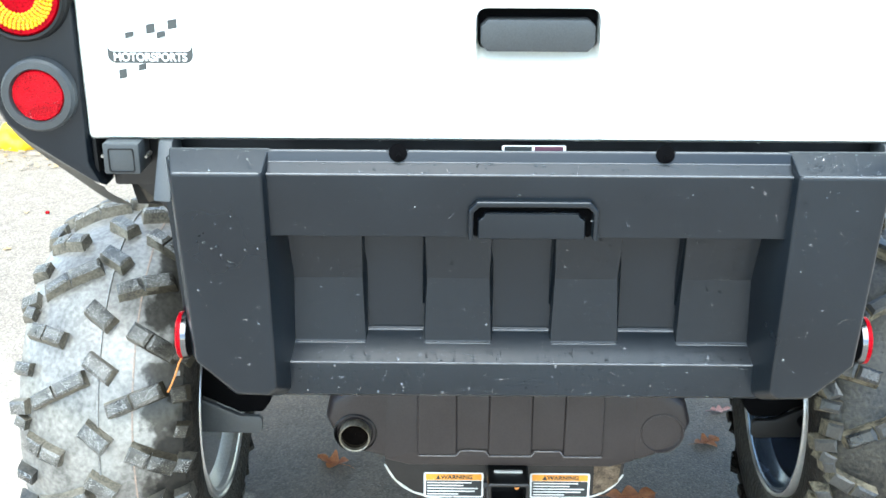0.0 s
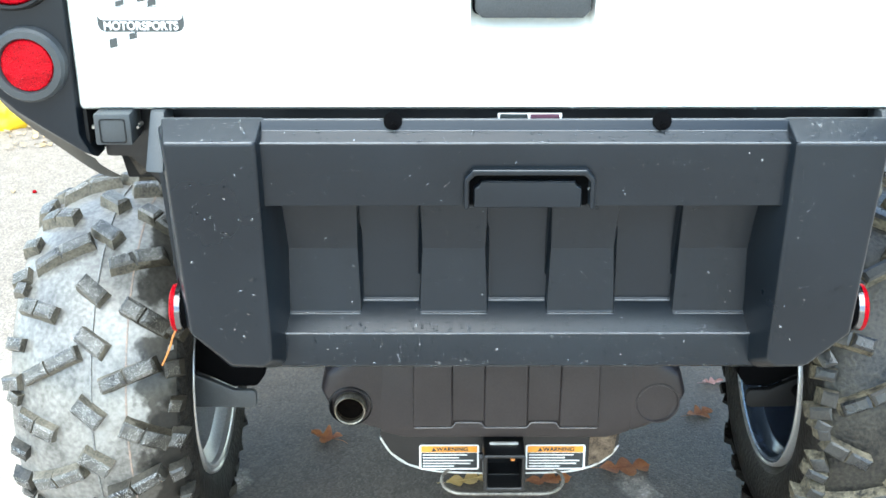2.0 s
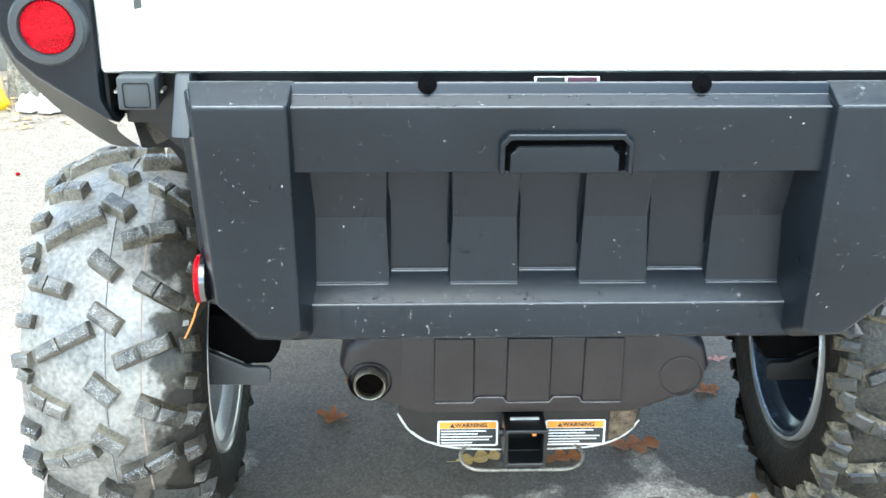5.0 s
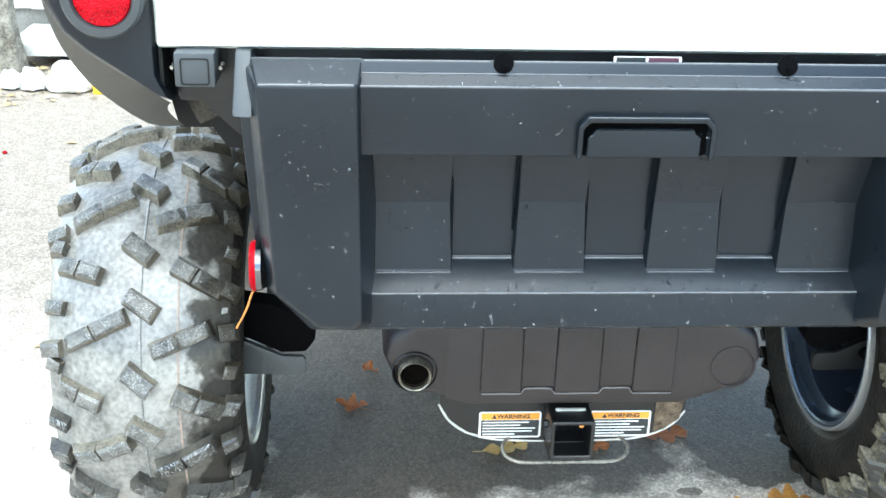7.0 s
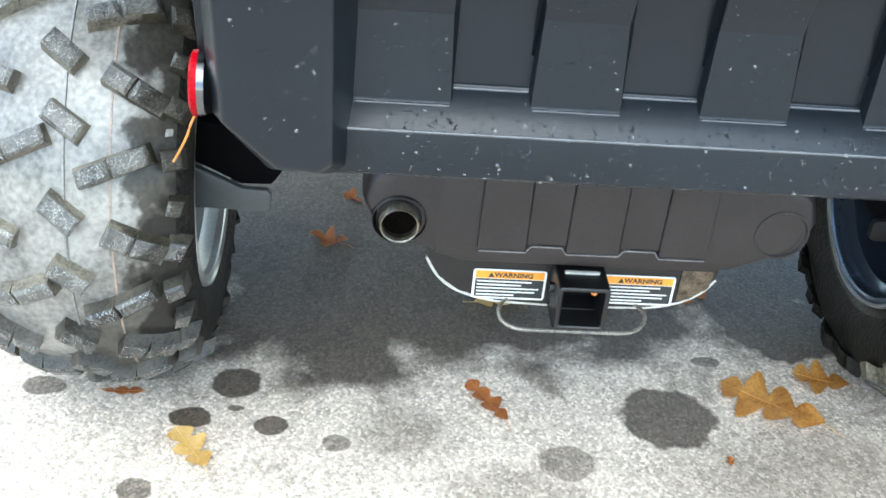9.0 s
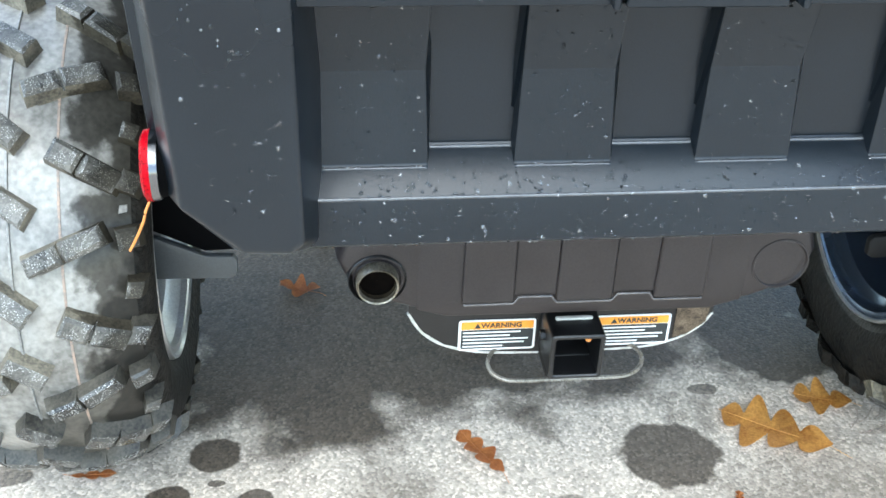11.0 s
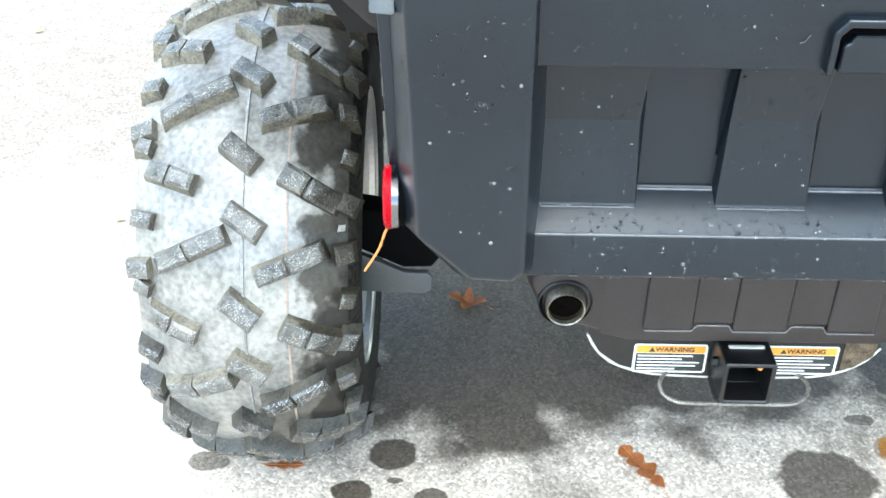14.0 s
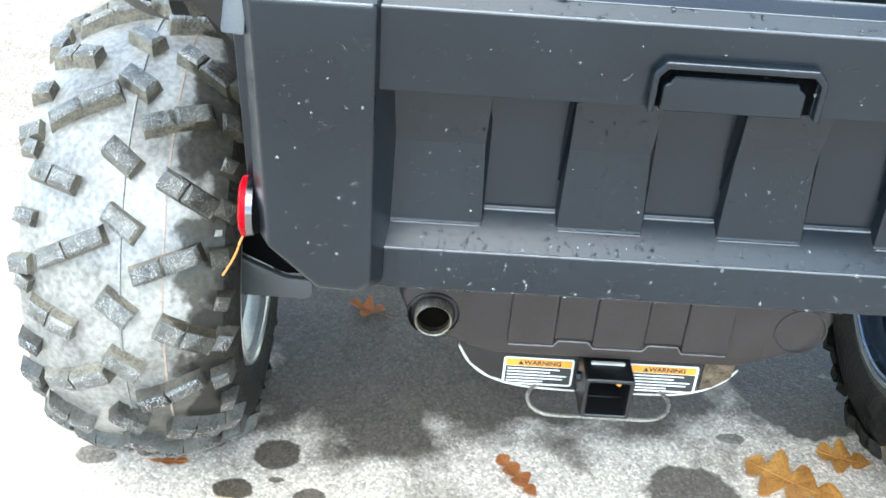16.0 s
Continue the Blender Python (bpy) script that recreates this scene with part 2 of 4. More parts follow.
def asphalt():
    """Grey asphalt with pale aggregate, drip-wet patches that also hold the vehicle's shade, and a few round wet
    stains.
    """
    m = bpy.data.materials.new("asphalt")
    m.use_nodes = True
    nt = m.node_tree
    b = nt.nodes["Principled BSDF"]
    co = nt.nodes.new("ShaderNodeTexCoord").outputs["Object"]

    def tex(kind, s, out, detail=None):
        n = nt.nodes.new(kind)
        n.inputs["Scale"].default_value = s
        if detail is not None:
            n.inputs["Detail"].default_value = detail
        nt.links.new(co, n.inputs["Vector"])
        return n.outputs[out]

    def calc(op, a, c, d=None):
        n = nt.nodes.new("ShaderNodeMath")
        n.operation = op
        for i, v in enumerate((a, c, d)):
            if v is None:
                continue
            if isinstance(v, (int, float)):
                n.inputs[i].default_value = v
            else:
                nt.links.new(v, n.inputs[i])
        return n.outputs[0]

    grain = tex("ShaderNodeTexVoronoi", 240, "Distance")
    grain_c = nt.nodes.new("ShaderNodeTexVoronoi")
    grain_c.inputs["Scale"].default_value = 240
    nt.links.new(co, grain_c.inputs["Vector"])
    bw = nt.nodes.new("ShaderNodeRGBToBW")
    nt.links.new(grain_c.outputs["Color"], bw.inputs[0])
    mid = tex("ShaderNodeTexNoise", 22, "Fac", 5.0)
    fine = tex("ShaderNodeTexNoise", 420, "Fac", 2.0)
    wide = tex("ShaderNodeTexNoise", 1.7, "Fac", 4.0)
    v = calc("MULTIPLY_ADD", bw.outputs[0], 0.52, calc("MULTIPLY", mid, 0.42))
    v = calc("MULTIPLY_ADD", fine, 0.25, v)
    v = calc("MULTIPLY_ADD", calc("GREATER_THAN", bw.outputs[0], 0.74), 0.20, v)
    ramp = nt.nodes.new("ShaderNodeValToRGB")
    e = ramp.color_ramp.elements
    e[0].position, e[1].position = 0.34, 0.86
    e[0].color, e[1].color = (0.270, 0.229, 0.187, 1), (0.665, 0.562, 0.460, 1)
    nt.links.new(v, ramp.inputs[0])
    # wet ground: dripping water under the vehicle, with blotchy margins; the shade there is painted in too
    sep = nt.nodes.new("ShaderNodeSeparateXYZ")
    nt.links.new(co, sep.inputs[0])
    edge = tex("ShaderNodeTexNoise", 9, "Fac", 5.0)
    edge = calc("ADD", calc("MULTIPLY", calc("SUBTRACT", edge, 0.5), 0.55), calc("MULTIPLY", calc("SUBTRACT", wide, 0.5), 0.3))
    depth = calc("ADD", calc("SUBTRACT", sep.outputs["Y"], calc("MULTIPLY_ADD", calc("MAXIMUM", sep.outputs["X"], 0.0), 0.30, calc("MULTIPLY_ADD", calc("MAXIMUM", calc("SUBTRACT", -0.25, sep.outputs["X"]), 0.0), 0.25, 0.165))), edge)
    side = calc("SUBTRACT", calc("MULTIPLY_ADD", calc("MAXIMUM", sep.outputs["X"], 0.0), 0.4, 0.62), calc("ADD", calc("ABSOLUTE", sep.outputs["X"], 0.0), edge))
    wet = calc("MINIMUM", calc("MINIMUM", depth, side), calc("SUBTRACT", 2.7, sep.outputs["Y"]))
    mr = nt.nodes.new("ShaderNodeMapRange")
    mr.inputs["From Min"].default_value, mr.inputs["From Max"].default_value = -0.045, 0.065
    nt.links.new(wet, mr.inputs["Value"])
    wet_shade = mr.outputs[0]
    # ground that is still drying further off
    far = nt.nodes.new("ShaderNodeMapRange")
    far.inputs["From Min"].default_value, far.inputs["From Max"].default_value = 0.55, 1.15
    nt.links.new(calc("ADD", sep.outputs["Y"], calc("MULTIPLY", edge, 1.6)), far.inputs["Value"])
    wet_shade = calc("MAXIMUM", wet_shade, calc("MULTIPLY", far.outputs[0], 0.55))
    wob = calc("MULTIPLY", calc("SUBTRACT", tex("ShaderNodeTexNoise", 30, "Fac", 3.0), 0.5), 0.6)
    for x, y, rx, ry, share in STAINS:
        dx = calc("DIVIDE", calc("SUBTRACT", sep.outputs["X"], x), rx)
        dy = calc("DIVIDE", calc("SUBTRACT", sep.outputs["Y"], y), ry)
        d = calc("SQRT", calc("ADD", calc("MULTIPLY", dx, dx), calc("MULTIPLY", dy, dy)), 0.0)
        s = nt.nodes.new("ShaderNodeMapRange")
        s.inputs["From Min"].default_value, s.inputs["From Max"].default_value = (1.06, 0.94) if share > 0.6 else (1.4, 0.6)
        nt.links.new(calc("ADD", d, wob), s.inputs["Value"])
        wet_shade = calc("MAXIMUM", wet_shade, calc("MULTIPLY", s.outputs[0], share))
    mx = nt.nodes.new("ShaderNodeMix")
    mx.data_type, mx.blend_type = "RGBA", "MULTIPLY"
    nt.links.new(calc("MULTIPLY", wet_shade, 0.92), mx.inputs["Factor"])
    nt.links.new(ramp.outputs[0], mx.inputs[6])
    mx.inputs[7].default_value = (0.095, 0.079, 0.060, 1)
    b.inputs["Specular IOR Level"].default_value = 0.32
    nt.links.new(mx.outputs[2], b.inputs["Base Color"])
    nt.links.new(calc("MULTIPLY_ADD", wet_shade, -0.26, 0.8), b.inputs["Roughness"])
    bp = nt.nodes.new("ShaderNodeBump")
    bp.inputs["Strength"].default_value = 0.45
    bp.inputs["Distance"].default_value = 0.002
    nt.links.new(calc("MULTIPLY_ADD", grain, -1.0, calc("MULTIPLY", fine, 0.5)), bp.inputs["Height"])
    nt.links.new(bp.outputs[0], b.inputs["Normal"])
    return m


# wet stains on the asphalt: x, y, half width, half length, how wet
STAINS = [(0.180, 0.110, 0.070, 0.064, 0.95), (-0.490, 0.076, 0.030, 0.020, 1.0), (-0.381, 0.065, 0.024, 0.018, 0.95), (-0.436, 0.150, 0.036, 0.032, 1.0),
          (-0.541, -0.059, 0.022, 0.020, 0.8), (0.021, 0.010, 0.040, 0.034, 0.65), (-0.29, 0.035, 0.020, 0.016, 0.7), (-0.70, 0.13, 0.03, 0.02, 0.8), (-0.432, 0.098, 0.012, 0.006, 0.9),
          # the one at 0.41, 0.34 paints the right tyre's shadow along with the wet
          (0.265, 0.240, 0.022, 0.012, 0.8), (0.41, 0.34, 0.10, 0.09, 1.0), (0.42, -0.02, 0.26, 0.12, 0.58), (-0.05, -0.05, 0.10, 0.05, 0.4), (-0.20, 0.06, 0.06, 0.05, 0.5)]
ASPHALT = asphalt()


# ---- mesh helpers ----
def bm_new():
    return bmesh.new()


def loft(rings, bm=None, caps=True, closed=True):
    """A skin through rings of equally many points."""
    bm = bm or bm_new()
    vs = [[bm.verts.new(p) for p in r] for r in rings]
    n = len(rings[0])
    for a, b in zip(vs, vs[1:]):
        for i in range(n if closed else n - 1):
            j = (i + 1) % n
            bm.faces.new((a[i], a[j], b[j], b[i]))
    if caps:
        bm.faces.new(list(reversed(vs[0])))
        bm.faces.new(vs[-1])
    return bm


def soften(bm, width=0.003, segments=2, angle=25):
    bmesh.ops.recalc_face_normals(bm, faces=bm.faces)
    edges = [e for e in bm.edges if len(e.link_faces) == 2 and e.calc_face_angle(0) > radians(angle)]
    bmesh.ops.bevel(bm, geom=edges, offset=width, offset_type="OFFSET", segments=segments, profile=0.6, affect="EDGES", clamp_overlap=True)
    return bm


def slab_xz(outline, y0, y1, bm=None, bevel=0.0, segments=2):
    """An outline in x and z, made thick from y0 to y1."""
    b = loft([[(x, y0, z) for x, z in outline], [(x, y1, z) for x, z in outline]])
    if bevel:
        soften(b, bevel, segments)
    return merge(bm, b)


def slab_yz(outline, x0, x1, bm=None, bevel=0.0):
    b = loft([[(x0, y, z) for y, z in outline], [(x1, y, z) for y, z in outline]])
    if bevel:
        soften(b, bevel)
    return merge(bm, b)


def slab_xy(outline, z0, z1, bm=None, bevel=0.0):
    b = loft([[(x, y, z0) for x, y in outline], [(x, y, z1) for x, y in outline]])
    if bevel:
        soften(b, bevel)
    return merge(bm, b)


def block(x0, x1, y0, y1, z0, z1, bm=None, bevel=0.0):
    return slab_xz([(x0, z0), (x1, z0), (x1, z1), (x0, z1)], y0, y1, bm, bevel)


def merge(bm, other):
    if bm is None:
        return other
    me = bpy.data.meshes.new("tmp")
    other.to_mesh(me)
    other.free()
    bm.from_mesh(me)
    bpy.data.meshes.remove(me)
    return bm


def ring_pts(centre, axis, radius, n=32, phase=0.0):
    """n points of a circle round an axis ('x', 'y' or 'z')."""
    out = []
    for i in range(n):
        a = 2 * math.pi * i / n + phase
        c, s = radius * math.cos(a), radius * math.sin(a)
        p = {"x": (0, c, s), "y": (c, 0, s), "z": (c, s, 0)}[axis]
        out.append(tuple(centre[k] + p[k] for k in range(3)))
    return out


def lathe(profile, axis="y", centre=(0, 0, 0), n=40, bm=None, caps=False):
    """profile: (place along the axis, radius)."""
    k = "xyz".index(axis)
    rings = []
    for a, r in profile:
        c = list(centre)
        c[k] += a
        rings.append(ring_pts(c, axis, max(r, 0.0002), n))
    return merge(bm, loft(rings, caps=caps))


def tube(points, radius, n=10, bm=None):
    """A round rod along a line of points."""
    pts = [Vector(p) for p in points]
    rings = []
    for i, p in enumerate(pts):
        d = (pts[min(i + 1, len(pts) - 1)] - pts[max(i - 1, 0)]).normalized()
        side = d.cross(Vector((0.31, 0.2, 0.93))).normalized()
        up = d.cross(side).normalized()
        rings.append([p + radius * (math.cos(a) * side + math.sin(a) * up) for a in (2 * math.pi * k / n for k in range(n))])
    return merge(bm, loft(rings))


def curve_pts(points, steps=6):
    """A smooth line through points."""
    pts = [Vector(p) for p in points]
    out = []
    for i in range(len(pts) - 1):
        p0, p1, p2, p3 = pts[max(i - 1, 0)], pts[i], pts[i + 1], pts[min(i + 2, len(pts) - 1)]
        for k in range(steps):
            t = k / steps
            out.append(0.5 * (2 * p1 + (p2 - p0) * t + (2 * p0 - 5 * p1 + 4 * p2 - p3) * t * t + (3 * p1 - p0 - 3 * p2 + p3) * t ** 3))
    out.append(pts[-1])
    return out


def rounded(x0, x1, z0, z1, r, n=4):
    out = []
    for cx, cz, a0 in ((x1 - r, z0 + r, -90), (x1 - r, z1 - r, 0), (x0 + r, z1 - r, 90), (x0 + r, z0 + r, 180)):
        for i in range(n + 1):
            a = radians(a0 + 90 * i / n)
            out.append((cx + r * math.cos(a), cz + r * math.sin(a)))
    return out


def mesh_of(name, bm, mat, sharp=32):
    bmesh.ops.recalc_face_normals(bm, faces=bm.faces)
    me = bpy.data.meshes.new(name)
    bm.to_mesh(me)
    bm.free()
    me.materials.append(mat)
    me.polygons.foreach_set("use_smooth", [True] * len(me.polygons))
    me.set_sharp_from_angle(angle=radians(sharp))
    return me


def part(name, bm, mat, parent, label="", sharp=32):
    ob = new(name, mesh_of(name, bm, mat, sharp))
    ob.parent = parent
    if label:
        ob["label"] = label
    return ob


def thing(name, bm, mat, label, category, group="", kind="", sharp=32):
    return tagged(new(name, mesh_of(name, bm, mat, sharp)), label, category, group, kind)


def lettering(name, text, size, m, mat, parent, extrude=0.0002, label="", squeeze=1.0, bold=0.0):
    cu = bpy.data.curves.new(name, "FONT")
    cu.body, cu.size, cu.extrude, cu.align_x, cu.align_y = text, size, extrude, "CENTER", "CENTER"
    cu.offset = bold
    tmp = new(name + "_tmp", cu)
    bpy.context.view_layer.update()
    me = bpy.data.meshes.new_from_object(tmp.evaluated_get(bpy.context.evaluated_depsgraph_get()))
    bpy.data.objects.remove(tmp)
    bpy.data.curves.remove(cu)
    me.materials.clear()
    me.materials.append(mat)
    me.transform(m @ Matrix.Diagonal((squeeze, 1, 1, 1)))
    ob = new(name, me)
    ob.parent = parent
    if label:
        ob["label"] = label
    return ob


# ---- ground ----
gb = bm_new()
xs = [-400, -60, -12, -5, -2, -1, 0, 1, 2, 5, 12, 60, 400]
grid = [[gb.verts.new((x, y, 0)) for x in xs] for y in xs]
for r0, r1 in zip(grid, grid[1:]):
    for i in range(len(xs) - 1):
        gb.faces.new((r0[i], r0[i + 1], r1[i + 1], r1[i]))
thing("ground", gb, ASPHALT, "grey asphalt driveway with damp patches, wet stains and shade painted under the vehicle", "ground", kind="structure")

# ---- the vehicle ----
vehicle = tagged(new("utility_vehicle"), "white and black side-by-side utility vehicle, wet, parked on asphalt", "vehicle")

# underbody and load bed, which close the view between the panels
frame_bm = block(-0.36, 0.36, 0.16, 2.3, 0.46, 0.80, bevel=0.02)
block(-0.30, 0.30, 0.02, 0.20, 0.56, 0.80, frame_bm, 0.01)
part("chassis", frame_bm, PLASTIC_DARK, vehicle, "black underbody frame")
part("load_bed", block(-0.50, 0.50, -0.10, 1.05, 0.885, 1.30, bevel=0.02), PLASTIC_DARK, vehicle, "black plastic load bed behind the tailgate")
part("cross_member", block(-0.50, 0.50, -0.12, -0.06, 0.80, 0.884, bevel=0.006), BLACK_STEEL, vehicle, "black cross member under the tailgate")


def tailgate():
    half, z0, z1, y, mid = 0.515, 0.8665, 1.335, -0.150, 0.009
    n = 4
    hole = rounded(mid - 0.0705, mid + 0.0705, 0.947, 1.0215, 0.012, n)
    # outer rim with as many points as the hole, corner by corner
    rim = []
    corners = [(half, z0), (half, z1), (-half, z1), (-half, z0)]
    for c in range(4):
        for i in range(n + 1):
            a = radians(-90 + 90 * c + 90 * i / n)
            r = 0.006
            cx = corners[c][0] - math.copysign(r, corners[c][0])
            cz = corners[c][1] + (r if corners[c][1] == z0 else -r)
            rim.append((cx + r * math.cos(a), cz + r * math.sin(a)))
    deep = [(mid + (x - mid) * 0.97, 0.972 + (z - 0.947) * 0.65) for x, z in hole]
    rings = [[(x, y + 0.05, z) for x, z in rim], [(x, y + 0.006, z) for x, z in rim],
             [(x * 0.992, y, z + (0.004 if z < 1 else -0.004)) for x, z in rim],
             [(mid + (x - mid) * 1.07, y, 0.984 + (z - 0.984) * 1.08) for x, z in hole],
             [(x, y + 0.002, z) for x, z in hole], [(x, y + 0.006, z) for x, z in hole], [(x, y + 0.032, z) for x, z in deep]]
    body = part("tailgate", loft(rings, caps=True), WHITE_PAINT, vehicle, "white painted tailgate with a recessed black handle", 40)
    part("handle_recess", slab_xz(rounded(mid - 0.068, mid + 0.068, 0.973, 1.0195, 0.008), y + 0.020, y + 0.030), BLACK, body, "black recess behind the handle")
    c = 0.008
    x0, x1, zb, zt = mid - 0.0650, mid + 0.0650, 0.9725, 1.0090
    plate = [(x0, zb + c), (x0 + c, zb), (x1 - c, zb), (x1, zb + c), (x1, zt - c), (x1 - c, zt), (x0 + c, zt), (x0, zt - c)]
    part("tailgate_handle", slab_xz(plate, y - 0.001, y + 0.022, bevel=0.003), PLASTIC_GREY, body, "black plastic pull handle with clipped corners")
    # chequered sticker with a rounded bar
    yd = y - 0.0006
    part("sticker_outline", slab_xz(rounded(-0.4815, -0.3840, 0.9575, 0.9865, 0.009), yd, y), DECAL_GREY, body, "dark outlined chequered sticker")
    part("sticker_bar", slab_xz(rounded(-0.4806, -0.3849, 0.9710, 0.9857, 0.0066), yd - 0.0006, yd), LABEL_WHITE, body)
    lettering("sticker_word", "MOTORSPORTS", 0.0132, pose(-0.4330, yd - 0.0004, 0.9640, 90), LABEL_WHITE, body, squeeze=0.90, bold=0.0003)
    for sx, sz, w, h in ((-0.4545, 0.9890, 0.0100, 0.0060), (-0.4300, 0.9960, 0.0100, 0.0105), (-0.4185, 0.9895, 0.0100, 0.0070), (-0.4050, 1.0010, 0.0105, 0.0105),
                         (-0.4660, 0.9440, 0.0090, 0.0105), (-0.4430, 0.9520, 0.0090, 0.0070)):
        sk = 0.002
        part("check_square", slab_xz([(sx - w / 2, sz - h / 2), (sx + w / 2, sz - h / 2 + sk), (sx + w / 2, sz + h / 2 + sk), (sx - w / 2, sz + h / 2)], yd, y), DECAL_GREY, body)
    return body


tailgate()


# ---- moulded lower panel ----
def bumper():
    base = slab_yz([(-0.136, 0.600), (-0.130, 0.690), (-0.138, 0.775), (-0.10, 0.775), (-0.10, 0.600)], -0.285, 0.285)
    shell = part("lower_panel", base, PLASTIC, vehicle, "black moulded plastic lower tailgate panel beaded with water")
    # the beam across the top, with the pocket of its pull handle
    crown = [(-0.2065, 0.8430), (-0.1945, 0.8540), (-0.1900, 0.8655), (-0.1870, 0.8670), (-0.1835, 0.8655), (-0.170, 0.846), (-0.11, 0.840), (-0.11, 0.768)]
    pocket = [(-0.172, 0.768), (-0.172, 0.8050), (-0.2060, 0.8070)] + crown
    whole = [(-0.2052, 0.768), (-0.2056, 0.8050), (-0.2060, 0.8070)] + crown
    bm = bm_new()
    hx = 0.006
    stations = [(-0.303, whole), (hx - 0.0685, whole), (hx - 0.0665, pocket), (hx + 0.0665, pocket), (hx + 0.0685, whole), (0.303, whole)]
    loft([[(x, y, z) for y, z in prof] for x, prof in stations], bm)
    soften(bm, 0.0030, 3, 22)
    beam = part("top_beam", bm, PLASTIC, shell)
    rim_out = [(hx - 0.0745, 0.767), (hx - 0.0745, 0.8030), (hx - 0.0650, 0.8145), (hx + 0.0650, 0.8145), (hx + 0.0745, 0.8030), (hx + 0.0745, 0.767)]
    rim_in = [(hx + 0.0690, 0.767), (hx + 0.0690, 0.8000), (hx + 0.0620, 0.8075), (hx - 0.0620, 0.8075), (hx - 0.0690, 0.8000), (hx - 0.0690, 0.767)]
    part("handle_rim", slab_xz(rim_out + rim_in, -0.2150, -0.198, bevel=0.0026, segments=3), PLASTIC, shell, "raised rim round the pull handle")
    # the pocket is shallow, so a black slab stands for its deep shade
    part("pocket_shade", slab_xz(rounded(hx - 0.0684, hx + 0.0684, 0.7672, 0.8072, 0.003), -0.2000, -0.1740), BLACK, shell, "black slab standing for the shade inside the handle pocket")
    c = 0.006
    g0, g1 = hx - 0.0635, hx + 0.0605
    grip = [(g0, 0.7665), (g1, 0.7665), (g1, 0.7900), (g1 - c, 0.7930), (g1 - 1.3 * c, 0.7985), (g0 + 1.3 * c, 0.7985), (g0 + c, 0.7930), (g0, 0.7900)]
    part("pull_handle", slab_xz(grip, -0.2085, -0.180, bevel=0.0036, segments=3), PLASTIC, shell, "black moulded pull handle")
    part("scratch", tube(curve_pts([(-0.0915, -0.2064, 0.7915), (-0.0880, -0.2065, 0.7930), (-0.0855, -0.2065, 0.7970), (-0.0845, -0.2064, 0.7980)]), 0.00040, 5), EDGE_GLINT_SCRATCH, shell, "small pale curved scratch")
    # ribs and the recesses between them
    for x0, x1 in ((-0.290, -0.194), (-0.121, -0.037), (0.037, 0.121), (0.194, 0.290)):
        prof = [(-0.1600, 0.772), (-0.1430, 0.690), (-0.1510, 0.6092), (-0.1514, 0.6082), (-0.1522, 0.6074), (-0.1534, 0.6068), (-0.1580, 0.5985), (-0.12, 0.5985), (-0.12, 0.772)]
        r = []
        for y, z in prof:
            r.append((y, z))
        rb = bm_new()
        flare = {0.772: -0.001, 0.690: -0.003}
        rings = []
        for s, x in ((-1, x0), (1, x1)):
            rings.append([(x + s * flare.get(z, 0.0) + (s * 0.004 if y == -0.12 else 0), y, z) for y, z in prof])
        loft(rings, rb)
        soften(rb, 0.0016, 2, 40)
        part("rib_panel", rb, PLASTIC, shell, sharp=9)
    # ledge and lower lip
    lip = [(-0.128, 0.6205), (-0.1362, 0.6205), (-0.1370, 0.6190), (-0.1382, 0.6178), (-0.1400, 0.6168), (-0.1745, 0.5890), (-0.1795, 0.547), (-0.172, 0.541), (-0.10, 0.541), (-0.10, 0.6205)]
    part("lower_ledge", slab_yz(lip, -0.297, 0.297, bevel=0.003), PLASTIC, shell)
    # end panels
    for s in (-1, 1):
        front = [(0.3020, 0.8480), (0.4050, 0.8480), (0.3925, 0.611), (0.346, 0.5685), (0.310, 0.5665), (0.2985, 0.5760)]
        mid = [(0.2915, 0.8560), (0.4185, 0.8560), (0.408, 0.602), (0.357, 0.5445), (0.298, 0.5430), (0.287, 0.5520)]
        back = [(0.276, 0.8420), (0.426, 0.8420), (0.417, 0.600), (0.360, 0.5430), (0.290, 0.5410), (0.276, 0.5500)]
        pb = loft([[(s * x, y, z) for x, z in ring] for y, ring in ((-0.220, front), (-0.178, mid), (-0.105, back))])
        soften(pb, 0.0046, 3, 20)
        part("end_panel", pb, PLASTIC, shell)
        cap = [(-0.2190, 0.8478), (-0.1880, 0.8668), (-0.1830, 0.8672), (-0.1770, 0.8640), (-0.15, 0.842), (-0.208, 0.840)]
        cb = loft([[(s * (0.3010 - 0.12 * (y + 0.2188)), y, z) for y, z in cap], [(s * (0.4045 + 0.22 * (y + 0.2188)), y, z) for y, z in cap]])
        part("end_panel_top", soften(cb, 0.0040, 3), PLASTIC, shell)
        lean = [[(0.4115, -0.2000, 0.806), (0.4330, -0.1960, 0.806), (0.4340, -0.11, 0.806), (0.4115, -0.11, 0.806)],
                [(0.4140, -0.1600, 0.8675), (0.4310, -0.1570, 0.8675), (0.4320, -0.11, 0.8675), (0.4140, -0.11, 0.8675)]]
        # paler grey than the panel, to give the flange its sky highlight
        part("end_flange", soften(loft([[(s * x, y, z) for x, y, z in ring] for ring in lean]), 0.003), PLASTIC_GREY, shell, "smooth upper flange, its highlight put in as paler grey")
        part("side_flange", slab_xz([(s * 0.405, 0.800), (s * 0.430, 0.800), (s * 0.418, 0.605), (s * 0.395, 0.605)], -0.155, -0.10, bevel=0.004), PLASTIC, shell)
        # keyhole notch in the top strip: a black disc in place of its shaded hole
        nb = lathe([(0.008, 0.0105), (-0.0012, 0.0105), (-0.0012, 0.0003)], "y", (0, 0, 0), 28)
